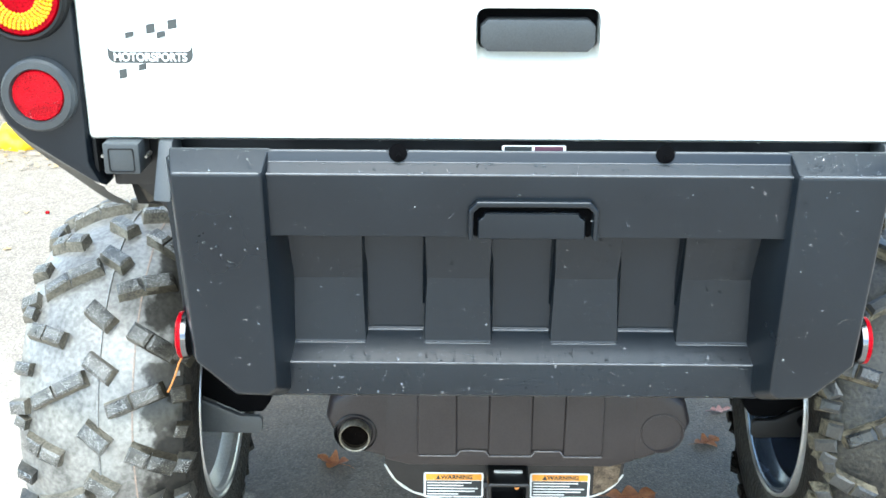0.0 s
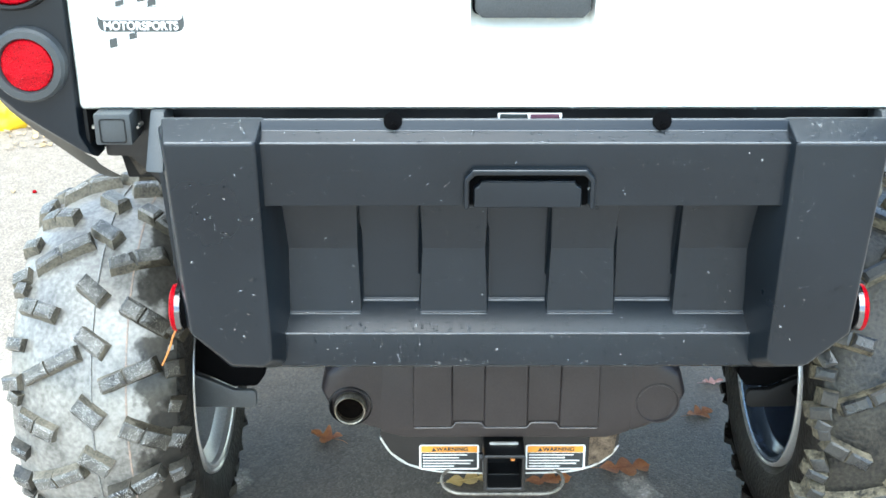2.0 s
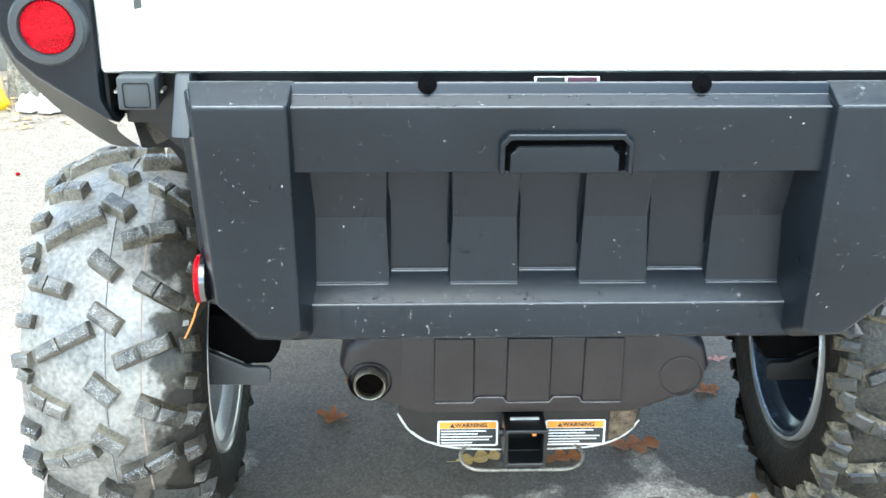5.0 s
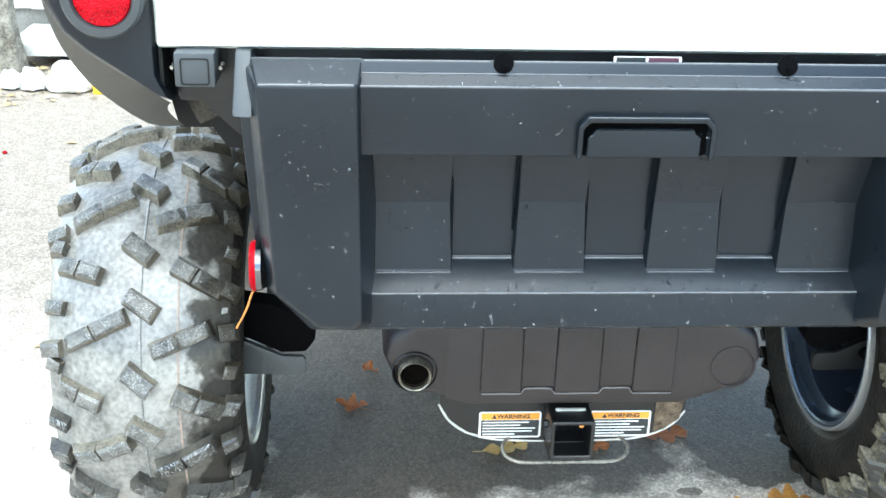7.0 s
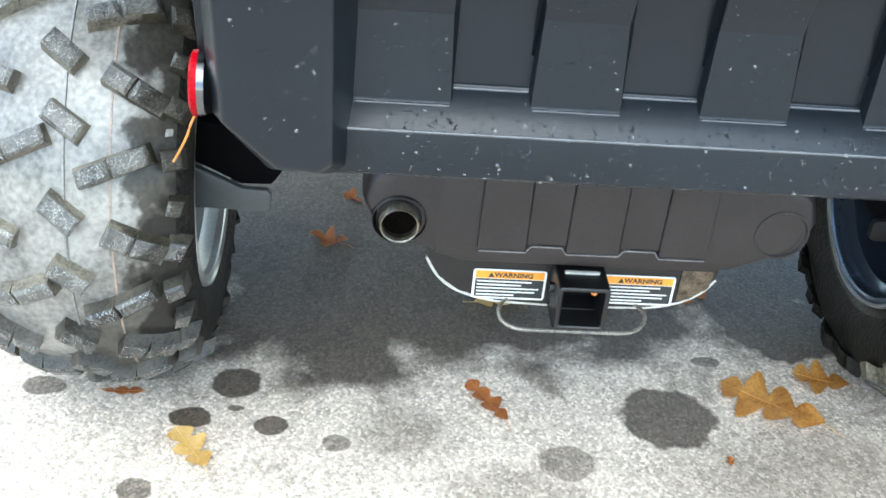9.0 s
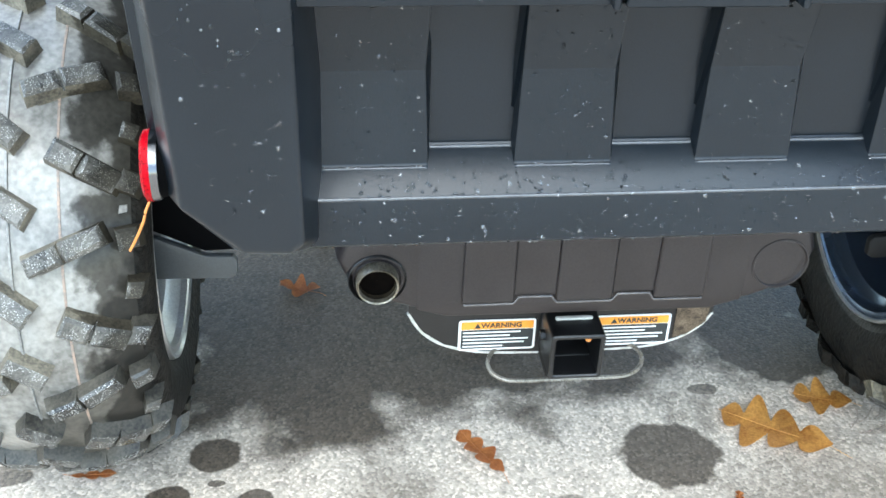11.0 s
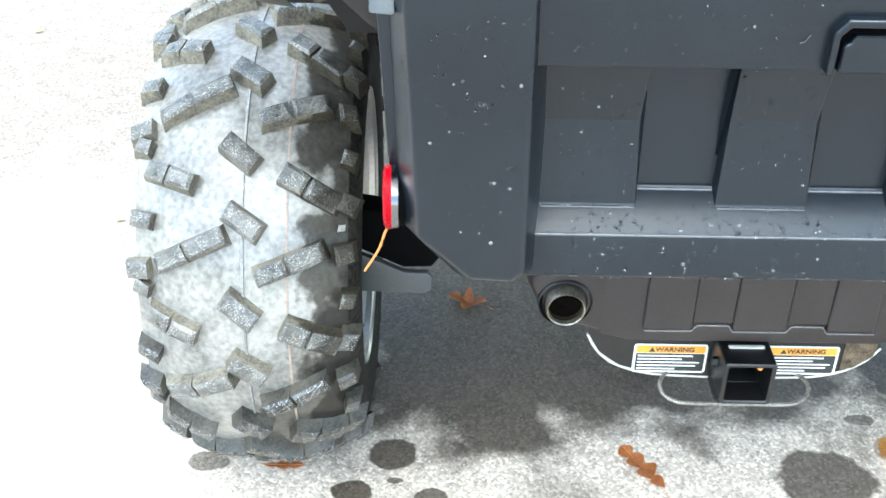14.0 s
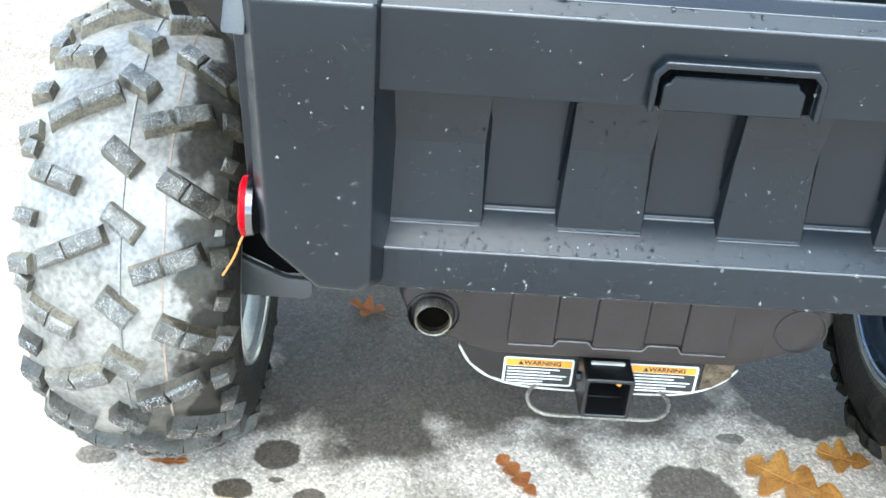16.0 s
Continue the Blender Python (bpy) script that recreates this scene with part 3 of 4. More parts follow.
        bmesh.ops.transform(nb, matrix=pose(s * 0.1520 + 0.003, -0.1920, 0.8650, -25), verts=nb.verts)
        notch = part("notch", nb, BLACK, shell, "black disc for the shaded notch, with a bolt")
        part("bolt_head", lathe([(-0.0040, 0.0003), (-0.0040, 0.0030), (0.0, 0.0033)], "y", (s * 0.1520 + 0.004, -0.1945, 0.8620), 6), BLACK, notch)
    # thin lighter tubes added along the moulded edges as their highlights
    def glint_line(name, pts, r=0.0013):
        part(name, tube(pts, r, 8), EDGE_GLINT_SCRATCH, shell, sharp=60)

    glint_line("ledge_glint", [(-0.291, -0.1738, 0.5886), (0.291, -0.1738, 0.5886)], 0.0017)
    glint_line("lip_glint", [(-0.301, -0.2052, 0.8428), (0.301, -0.2052, 0.8428)], 0.0018)
    glint_line("strip_glint", [(-0.297, -0.1942, 0.8541), (0.297, -0.1942, 0.8541)], 0.0010)
    for a, b in ((-0.295, -0.163), (-0.137, 0.145), (0.167, 0.295)):
        glint_line("strip_top_glint", [(a, -0.1885, 0.8656), (b, -0.1885, 0.8656)], 0.0012)
    for x0, x1 in ((-0.283, -0.194), (-0.121, -0.037), (0.037, 0.121), (0.194, 0.283)):
        glint_line("rib_foot_glint", [(x0 + 0.002, -0.1536, 0.6062), (x1 - 0.002, -0.1536, 0.6062)], 0.0010)
    for x0, x1 in ((-0.192, -0.123), (-0.035, 0.035), (0.123, 0.192)):
        glint_line("recess_foot_glint", [(x0, -0.1392, 0.6180), (x1, -0.1392, 0.6180)], 0.0016)
    glint_line("rim_glint", [(hx - 0.064, -0.2135, 0.8128), (hx + 0.064, -0.2135, 0.8128)], 0.0013)
    glint_line("grip_glint", [(hx - 0.054, -0.2065, 0.7975), (hx + 0.051, -0.2065, 0.7975)], 0.0010)
    for s in (-1, 1):
        glint_line("end_lip_glint", [(s * 0.305, -0.2185, 0.8470), (s * 0.402, -0.2185, 0.8470)], 0.0019)
    # small maker's label in the gap
    lab = part("gap_label", slab_xz(rounded(-0.030, 0.043, 0.8620, 0.8705, 0.001), -0.1800, -0.1785), LABEL_WHITE, shell, "narrow white label with unreadable print")
    part("print_bar", block(-0.0275, 0.004, -0.1806, -0.1800, 0.8640, 0.8700), LABEL_BLACK, lab)
    part("print_bar", block(0.007, 0.040, -0.1806, -0.1800, 0.8640, 0.8700), plain("label_maroon", (0.075, 0.025, 0.045)), lab)
    return shell


bumper()


# ---- rear corner: fender column with lamps, latch bracket, stays ----
def corner(s):
    front = [(0.5185, 1.335), (0.5185, 0.836), (0.506, 0.812), (0.516, 0.816), (0.556, 0.8430), (0.586, 0.8640), (0.6065, 0.8840), (0.619, 0.912), (0.627, 0.96), (0.632, 1.05), (0.632, 1.335)]
    back = [(0.5160, 1.345), (0.5160, 0.832), (0.502, 0.806), (0.516, 0.811), (0.558, 0.8370), (0.590, 0.8585), (0.6130, 0.8800), (0.628, 0.910), (0.637, 0.96), (0.642, 1.05), (0.642, 1.345)]
    fb = loft([[(s * x, -0.150, z) for x, z in front], [(s * x, -0.139, z) for x, z in back], [(s * x, -0.105, z) for x, z in back]])
    soften(fb, 0.003, 2, 20)
    col = part("fender_column", fb, PLASTIC, vehicle, "dark plastic rear fender column carrying round lamps")
    # the side of the fender, which sweeps back over the tyre
    crease = [(0.626, -0.143, 0.940), (0.617, -0.146, 0.906), (0.604, -0.147, 0.881), (0.582, -0.147, 0.860), (0.552, -0.147, 0.839), (0.514, -0.147, 0.813), (0.504, -0.145, 0.806)]
    under = [(0.646, -0.050, 0.900), (0.650, -0.020, 0.858), (0.655, 0.030, 0.812), (0.654, 0.085, 0.772), (0.640, 0.130, 0.733), (0.580, 0.100, 0.705), (0.516, -0.005, 0.736)]
    rows = []
    for k in range(7):
        t = k / 6
        rows.append([(s * (x0 + (x1 - x0) * t + 0.010 * math.sin(math.pi * t)), y0 + (y1 - y0) * t, z0 + (z1 - z0) * t + 0.004 * math.sin(math.pi * t))
                     for (x0, y0, z0), (x1, y1, z1) in zip([tuple(p) for p in curve_pts(crease, 3)], [tuple(p) for p in curve_pts(under, 3)])])
    eb = loft(rows, caps=False, closed=False)
    bmesh.ops.solidify(eb, geom=list(eb.faces), thickness=0.005)
    part("fender_side", eb, FENDER_DIRTY, col, "smooth dusty tan side of the fender sweeping over the tyre", 60)
    # lower reflector
    c = (s * 0.5635, -0.15, 0.9215)
    part("reflector_ring", lathe([(0.006, 0.0435), (-0.012, 0.0425), (-0.016, 0.0395), (-0.0165, 0.0320), (-0.012, 0.0300), (0.0, 0.029)], "y", c, 48), PLASTIC_GREY, col, "grey plastic ring round the reflector")
    part("reflector", lathe([(-0.010, 0.0304), (-0.0135, 0.0285), (-0.0145, 0.021), (-0.015, 0.0003)], "y", c, 48), REFLECTOR, col, "round red prismatic reflector")
    # upper tail lamp
    c = (s * 0.571, -0.15, 1.036)
    part("lamp_ring", lathe([(0.006, 0.055), (-0.012, 0.053), (-0.015, 0.050), (-0.014, 0.047), (0.0, 0.046)], "y", c, 48), PLASTIC_DARK, col)
    lens = part("tail_lamp", lathe([(-0.008, 0.0472), (-0.013, 0.044), (-0.0145, 0.030), (-0.015, 0.0003)], "y", c, 48), RED_LENS, col, "round red tail lamp with amber points")
    for ring, count in ((0.022, 30), (0.0258, 34), (0.0296, 38), (0.0334, 42), (0.0372, 46)):
        ab = bm_new()
        for i in range(count):
            a = 2 * math.pi * i / count + ring * 40
            p = (c[0] + ring * math.cos(a), c[1] - 0.0143, c[2] + ring * math.sin(a))
            lathe([(0.0, 0.0026), (-0.0010, 0.0020), (-0.0014, 0.0003)], "y", p, 6, ab)
        part("amber_ring", ab, AMBER, lens, "ring of amber points in the lamp")
    # latch bracket under the tailgate
    bb = block(-0.4940, -0.4515, -0.170, -0.12, 0.830, 0.8670, bevel=0.003)
    if s > 0:
        bmesh.ops.scale(bb, vec=(-1, 1, 1), verts=bb.verts)
    br = part("latch_bracket", bb, PLASTIC_GREY, vehicle, "grey plastic latch bracket below the tailgate")
    outline = rounded(-0.4875, -0.4575, 0.8330, 0.8615, 0.003)
    inner = [(-0.4725 + (x + 0.4725) * 0.93, 0.847 + (z - 0.847) * 0.93) for x, z in outline]
    fr = loft([[(x, -0.169, z) for x, z in outline], [(x, -0.1715, z) for x, z in outline], [(x, -0.1715, z) for x, z in inner], [(x, -0.169, z) for x, z in inner]], caps=False)
    if s > 0:
        bmesh.ops.scale(fr, vec=(-1, 1, 1), verts=fr.verts)
    part("inset_frame", fr, PLASTIC_DARK, br)
    for x in (0.4985, 0.447):
        part("bolt", lathe([(-0.02, 0.0003), (-0.02, 0.0018), (-0.017, 0.0024), (0.0, 0.0024)], "y", (s * x, -0.138, 0.848), 8), BRIGHT_STEEL, br)
    part("bracket_plate", slab_xz([(s * x, z) for x, z in ((0.516, 0.868), (0.432, 0.868), (0.420, 0.740), (0.440, 0.752), (0.490, 0.800), (0.516, 0.830))], -0.088, -0.065, bevel=0.003), BLACK_STEEL, br)
    part("well_liner", slab_xz([(s * x, z) for x, z in ((0.600, 0.880), (0.400, 0.880), (0.400, 0.690), (0.470, 0.690), (0.512, 0.752), (0.552, 0.796), (0.600, 0.826))], 0.045, 0.06, bevel=0.002), PLASTIC_DARK, vehicle, "black liner of the wheel well")
    part("fender_inner", slab_yz([(-0.138, 0.835), (-0.138, 0.880), (0.044, 0.880), (0.044, 0.806), (-0.060, 0.796), (-0.138, 0.815)], *sorted((s * 0.5105, s * 0.5150)), bevel=0.001), PLASTIC_DARK, vehicle, "black inner wall of the fender")
    part("well_panel", slab_xz([(s * x, z) for x, z in ((0.553, 0.760), (0.498, 0.782), (0.488, 0.700), (0.540, 0.700))], 0.100, 0.108, bevel=0.002), PLASTIC_DARK, vehicle, "dark panel deep in the wheel well")
    part("bed_stay", slab_xz([(s * x, z) for x, z in ((0.528, 0.790), (0.502, 0.800), (0.470, 0.745), (0.500, 0.730))], 0.015, 0.040, bevel=0.004), STAY_DIRTY, vehicle, "dusty steel stay above the tyre")
    # side marker on the end of the lower panel
    cm = pose(s * 0.4150, -0.168, 0.622, 0, 0, -s * 2) @ Matrix.Diagonal((1, 0.9, 0.9, 1))
    base = lathe([(-0.034, 0.0003), (-0.034, 0.020), (-0.018, 0.024), (-0.006, 0.029), (0.0, 0.0315)], "x", (0, 0, 0), 32)
    band = lathe([(-0.0045, 0.0295), (-0.0035, 0.0314), (0.003, 0.0324), (0.003, 0.0300)], "x", (0, 0, 0), 32)
    lens_b = lathe([(0.0025, 0.0327), (0.0075, 0.0322), (0.0100, 0.0275), (0.0110, 0.0003)], "x", (0, 0, 0), 32)
    for b_ in (base, band, lens_b):
        bmesh.ops.transform(b_, matrix=cm @ Matrix.Diagonal((s, 1, 1, 1)), verts=b_.verts)
    mark = part("side_marker", base, BLACK, vehicle, "round red side marker on a black base")
    part("chrome_band", band, CHROME, mark)
    part("marker_lens", lens_b, RED_LENS, mark, "red marker lens")
    if s < 0:
        part("wire", tube(curve_pts([(-0.418, -0.172, 0.600), (-0.424, -0.182, 0.590), (-0.428, -0.184, 0.578), (-0.435, -0.180, 0.562), (-0.443, -0.176, 0.546)]), 0.0012, 8), WIRE, mark, "loose orange wire end")
    # suspension behind the panel
    arm = [(0.480, 0.432), (0.430, 0.424), (0.384, 0.404), (0.371, 0.392), (0.369, 0.366), (0.383, 0.345), (0.420, 0.344), (0.480, 0.374)]
    sa = part("control_arm", slab_xz([(s * x, z) for x, z in arm], 0.125, 0.165, bevel=0.006), BLACK, vehicle, "black suspension arm behind the tyre")
    guard = [(0.490, 0.380), (0.474, 0.372), (0.418, 0.345), (0.388, 0.344), (0.383, 0.338), (0.384, 0.318), (0.392, 0.313), (0.490, 0.315)]
    part("arm_guard", slab_xz([(s * x, z) for x, z in guard], 0.114, 0.1245, bevel=0.003), PLASTIC_GREY if s < 0 else PLASTIC_DARK, sa, "grey guard plate on the arm" if s < 0 else "black guard plate on the arm")
    if s > 0:
        part("arm_bolt", lathe([(-0.012, 0.0003), (-0.012, 0.009), (0.0, 0.010)], "y", (s * 0.462, 0.116, 0.345), 12), BLACK, sa)
    part("axle_shaft", tube([(s * 0.30, 0.27, 0.36), (s * 0.50, 0.26, 0.315)], 0.02, 12), BLACK_STEEL, vehicle)


for s in (-1, 1):
    corner(s)


# ---- exhaust ----
def exhaust():
    outer = [(-0.272, 0.397), (-0.264, 0.426), (-0.236, 0.449), (-0.200, 0.456), (-0.160, 0.458), (0.160, 0.458), (0.195, 0.456), (0.228, 0.448), (0.257, 0.424),
             (0.266, 0.392), (0.252, 0.356), (0.205, 0.334), (0.149, 0.319), (-0.135, 0.322), (-0.190, 0.332), (-0.222, 0.343), (-0.257, 0.363)]
    ring = lambda k, y: [(0.0 + (x + 0.003) * k - 0.003, y, 0.38 + (z - 0.38) * (k if k > 0.98 else k * 0.98)) for x, z in outer]
    shell = soften(loft([ring(0.90, 0.0130), ring(0.945, 0.0140), ring(0.975, 0.0175), ring(0.993, 0.025), ring(1.0, 0.038), ring(1.0, 0.15), ring(0.95, 0.17)]), 0.003, 2, 30)
    body = part("muffler", shell, STEEL_BROWN, vehicle, "brown-grey steel muffler shield with an outlet")
    skirt = [(-0.192, 0.4500), (-0.184, 0.3330), (-0.150, 0.3235), (0.150, 0.3225), (0.184, 0.3330), (0.192, 0.4500)]
    top = [(-0.146, 0.4520), (-0.143, 0.3480), (-0.136, 0.3420), (0.136, 0.3415), (0.143, 0.3480), (0.146, 0.4520)]
    part("shield_face", soften(loft([[(x, 0.0400, z) for x, z in skirt], [(x, 0.0150 if z > 0.4 else 0.0125, z) for x, z in skirt], [(x, 0.0070, z) for x, z in top]]), 0.002, 2, 12), STEEL_BROWN, body, "raised middle of the shield", sharp=60)
    for x0, x1 in ((-0.136, -0.078), (-0.032, 0.032), (0.078, 0.136)):
        part("shield_panel", slab_xz([(x0, 0.3465), (x1, 0.3465), (x1 - 0.001, 0.4500), (x0 + 0.001, 0.4500)], 0.0010, 0.012, bevel=0.0046, segments=4), STEEL_BROWN, body, sharp=60)
    for x0, x1 in ((-0.079, -0.031), (0.031, 0.079)):
        part("shield_rib", slab_xz([(x0, 0.3550), (x1, 0.3550), (x1, 0.4500), (x0, 0.4500)], 0.0034, 0.012, bevel=0.0022), STEEL_BROWN, body, sharp=60)
    # the bright highlight under the shield's panels, drawn as a paler tube
    line = [(-0.134, 0.3450), (-0.079, 0.3450), (-0.073, 0.3538), (-0.037, 0.3538), (-0.031, 0.3450), (0.031, 0.3450), (0.037, 0.3538), (0.073, 0.3538), (0.079, 0.3445), (0.134, 0.3445)]
    part("ledge_glint", tube([(x, 0.0030, z) for x, z in line], 0.0017, 8), SHIELD_GLINT, body, "ledge line of the shield, its highlight put in as a lighter colour", 60)
    c = (-0.2275, 0.0125, 0.3760)
    part("outlet_flange", lathe([(0.006, 0.0325), (-0.001, 0.0318), (-0.0022, 0.0306), (0.002, 0.0290), (0.006, 0.026)], "y", c, 40), BLACK_STEEL, body, "dark dished ring round the outlet")
    part("outlet_ring", lathe([(0.01, 0.0268), (-0.002, 0.0262), (-0.003, 0.0255), (-0.002, 0.0248), (0.01, 0.0245)], "y", c, 40), STEEL_BROWN, body)
    part("tail_pipe", lathe([(0.004, 0.0235), (-0.013, 0.0232), (-0.015, 0.0220), (-0.014, 0.0205), (-0.008, 0.0200)], "y", c, 40), BRONZE, body, "heat-tinted pipe end, black inside")
    part("pipe_bore", lathe([(-0.008, 0.0202), (-0.0008, 0.0196)], "y", c, 40), PIPE_INSIDE, body, "brown scorched inside of the pipe")
    # black disc across the shallow bore, standing for the dark of a deep one
    part("pipe_shade", lathe([(-0.0009, 0.0200), (-0.0006, 0.0003)], "y", c, 40), BORE_SHADE, body)
    c = (0.2225, 0.0135, 0.3800)
    part("end_disc", lathe([(0.006, 0.0335), (-0.0015, 0.0325), (-0.0020, 0.0305), (0.0008, 0.0285), (0.0012, 0.026), (0.0012, 0.0003)], "y", c, 40), STEEL_BROWN, body, "pressed round disc in the shield")


exhaust()


# ---- hitch ----
def hitch():
    o, w, zc = 0.0312, 0.0055, 0.2670
    bm = bm_new()
    sq = lambda h, r: rounded(-h, h, zc - h, zc + h, r, 3)
    loft([[(x, y, z) for x, z in ring] for y, ring in ((0.34, sq(o, 0.004)), (0.0015, sq(o, 0.004)), (0.0, sq(o - 0.0015, 0.004)), (0.0, sq(o - w + 0.0015, 0.003)), (0.0015, sq(o - w, 0.003)), (0.34, sq(o - w, 0.003)))], bm, caps=False)
    rec = part("receiver_tube", bm, BLACK_STEEL, vehicle, "black square hitch receiver tube")
    part("tube_stop", block(-0.026, 0.026, 0.20, 0.21, zc - 0.026, zc + 0.026), BLACK, rec)
    part("pin", lathe([(-0.004, 0.0003), (-0.004, 0.0035), (0.0, 0.004)], "z", (0.012, 0.006, zc + o - w - 0.001), 10), WIRE, rec, "small orange mark inside the tube")
    # the tube's top highlight, added as a thin pale strip
    part("top_glint", slab_xy(rounded(-0.022, 0.022, 0.030, 0.0355, 0.0025), zc + o + 0.0, zc + o + 0.003, bevel=0.001), PALE_PAINT, rec, "highlight on top of the tube, put in as a pale strip")
    part("side_bolt", lathe([(-0.006, 0.0003), (-0.006, 0.006), (0.0, 0.006)], "x", (-0.0315, 0.035, zc + 0.008), 6), BLACK_STEEL, rec)
    pts = [(-0.19, 0.335), (-0.188, 0.290), (-0.172, 0.262), (-0.145, 0.241), (-0.10, 0.2285), (-0.03, 0.225), (0.03, 0.225), (0.10, 0.2275), (0.140, 0.238), (0.165, 0.255), (0.179, 0.275), (0.183, 0.335)]
    plate = part("hitch_plate", slab_xz(pts, 0.066, 0.072, bevel=0.001), BLACK_STEEL, vehicle, "black steel hitch plate with two warning labels")
    for a, b in ((1, 5), (6, 10)):
        edge = [(x, 0.068, z - 0.001) for x, z in pts[a:b + 1]]
        part("plate_edge", tube(curve_pts(edge), 0.0025, 8), PALE_PAINT, plate, "pale edge of the plate")
    part("rust_patch", slab_xz([(0.134, 0.30), (0.176, 0.30), (0.172, 0.262), (0.150, 0.244), (0.134, 0.240)], 0.0648, 0.066), RUST, plate, "rusty corner of the plate")
    for x0 in (-0.1285, 0.036):
        x1 = x0 + 0.0925
        lab = part("warning_label", slab_xz(rounded(x0, x1, 0.2320, 0.2765, 0.004), 0.0645, 0.0658), LABEL_WHITE, plate, "white bordered orange and black warning label")
        part("label_head", slab_xz(rounded(x0 + 0.003, x1 - 0.003, 0.2635, 0.2745, 0.0015), 0.0640, 0.0645), LABEL_ORANGE, lab)
        part("label_field", slab_xz(rounded(x0 + 0.003, x1 - 0.003, 0.2350, 0.2625, 0.0015), 0.0640, 0.0645), LABEL_BLACK, lab)
        lettering("label_word", "WARNING", 0.0096, pose(x0 + 0.051, 0.0637, 0.2688, 90), LABEL_BLACK, lab, squeeze=1.05, bold=0.0003)
        t0 = x0 + 0.0225
        part("warning_triangle", slab_xz([(t0 - 0.004, 0.2655), (t0 + 0.004, 0.2655), (t0, 0.2725)], 0.0634, 0.0640), LABEL_BLACK, lab)
        for row, (a, b) in enumerate(((0.0, 0.86), (0.0, 0.70), (0.0, 0.98), (0.0, 0.92), (0.0, 0.60))):
            z = 0.2590 - row * 0.0051
            part("print_bar", block(x0 + 0.0055 + a * 0.08, x0 + 0.0055 + b * 0.08, 0.0635, 0.0640, z - 0.0009, z + 0.0009), LABEL_WHITE, lab)
    for s in (-1, 1):
        loop = [(s * 0.066, 0.076, 0.2320), (s * 0.080, 0.068, 0.2315), (s * 0.090, 0.058, 0.2290), (s * 0.0940, 0.048, 0.2235), (s * 0.089, 0.039, 0.2165), (s * 0.076, 0.032, 0.2125), (s * 0.058, 0.030, 0.2110), (s * 0.030, 0.030, 0.2110)]
        part("chain_loop", tube(curve_pts(loop), 0.0026, 10), GLINT_ROD, vehicle, "rusty bent rod safety chain loop")
    part("loop_bar", tube([(-0.034, 0.030, 0.2110), (0.034, 0.030, 0.2110)], 0.0026, 10), GLINT_ROD, vehicle, "rod joining the loops under the tube")
    part("loop_web", block(-0.026, 0.026, 0.036, 0.12, 0.210, 0.243, bevel=0.002), BLACK_STEEL, vehicle, "black web under the receiver")


hitch()

# ---- wheels ----
WHEEL_X, WHEEL_Y, WHEEL_R, PERIODS = {-1: 0.592, 1: 0.575}, 0.262, 0.3214, 11
LUG_H = 0.0190


SHOULDER = [(0.10, 0.273), (0.118, 0.2635), (0.140, 0.253), (0.152, 0.245), (0.172, 0.234)]


def carcass_radius(u):
    a = abs(u)
    if a > 0.10:
        for (a0, r0), (a1, r1) in zip(SHOULDER, SHOULDER[1:]):
            if a <= a1:
                return r0 + (r1 - r0) * (a - a0) / (a1 - a0)
    return max(0.236, 0.2930 - 1.05 * a * a - 95.0 * a ** 4)


def on_tyre(u, deg, h):
    r = carcass_radius(u) + h
    a = radians(deg)
    return Vector((u, -r * math.cos(a), r * math.sin(a)))


def lug_piece(bm, u0, d0, u1, d1, w, h=LUG_H, chamfer=0.004):
    """A block of tread from (u0, d0) to (u1, d1): u across the tread in metres, d round it in degrees; w: half width in metres."""
    deg = math.degrees(1 / 0.30)
    a, b = Vector((u0, d0 / deg)), Vector((u1, d1 / deg))
    n = Vector((-(b - a).y, (b - a).x)).normalized()
    rings = []
    t = (b - a).normalized()
    for hh, grow in ((-0.004, 0.003), (h - chamfer * 0.7, 0.0), (h, -chamfer)):
        ring = []
        for base, st, sn in ((a, -1, -1), (b, 1, -1), (b, 1, 1), (a, -1, 1)):
            p = base + t * (st * grow) + n * (sn * (w + grow))
            k = Vector((p.x * 90, p.y * 90, hh * 60 + 7.3))
            wear = noise.noise_vector(k)
            ring.append(on_tyre(p.x + 0.0026 * wear.x, p.y * deg + 0.45 * wear.y, hh + (0.0022 * wear.z if hh > 0 else 0)))
        rings.append(ring)
    loft(rings, bm)


def bar(u0, d0, u1, d1, w, sipe=True):
    bm = bm_new()
    if not sipe:
        lug_piece(bm, u0, d0, u1, d1, w)
        return bm
    k = 0.46
    um, dm = u0 + (u1 - u0) * k, d0 + (d1 - d0) * k
    e = 0.022
    lug_piece(bm, u0, d0, um - (u1 - u0) * e, dm - (d1 - d0) * e, w)
    lug_piece(bm, um + (u1 - u0) * e, dm + (d1 - d0) * e, u1, d1, w)
    lug_piece(bm, u0 * 0.7 + um * 0.3, d0 * 0.7 + dm * 0.3, um * 0.3 + u1 * 0.7, dm * 0.3 + d1 * 0.7, w * 0.96, LUG_H - 0.005)
    return bm


def lug_mesh(bm):
    """Wet top faces, dusty flanks."""
    me = mesh_of("tread_lug", bm, LUG, 30)
    me.materials.append(LUG_SIDE)
    for p in me.polygons:
        c = p.center
        out = Vector((c.x * 0.35, c.y, c.z)).normalized()
        if p.normal.dot(out) < 0.55:
            p.material_index = 1
    return me


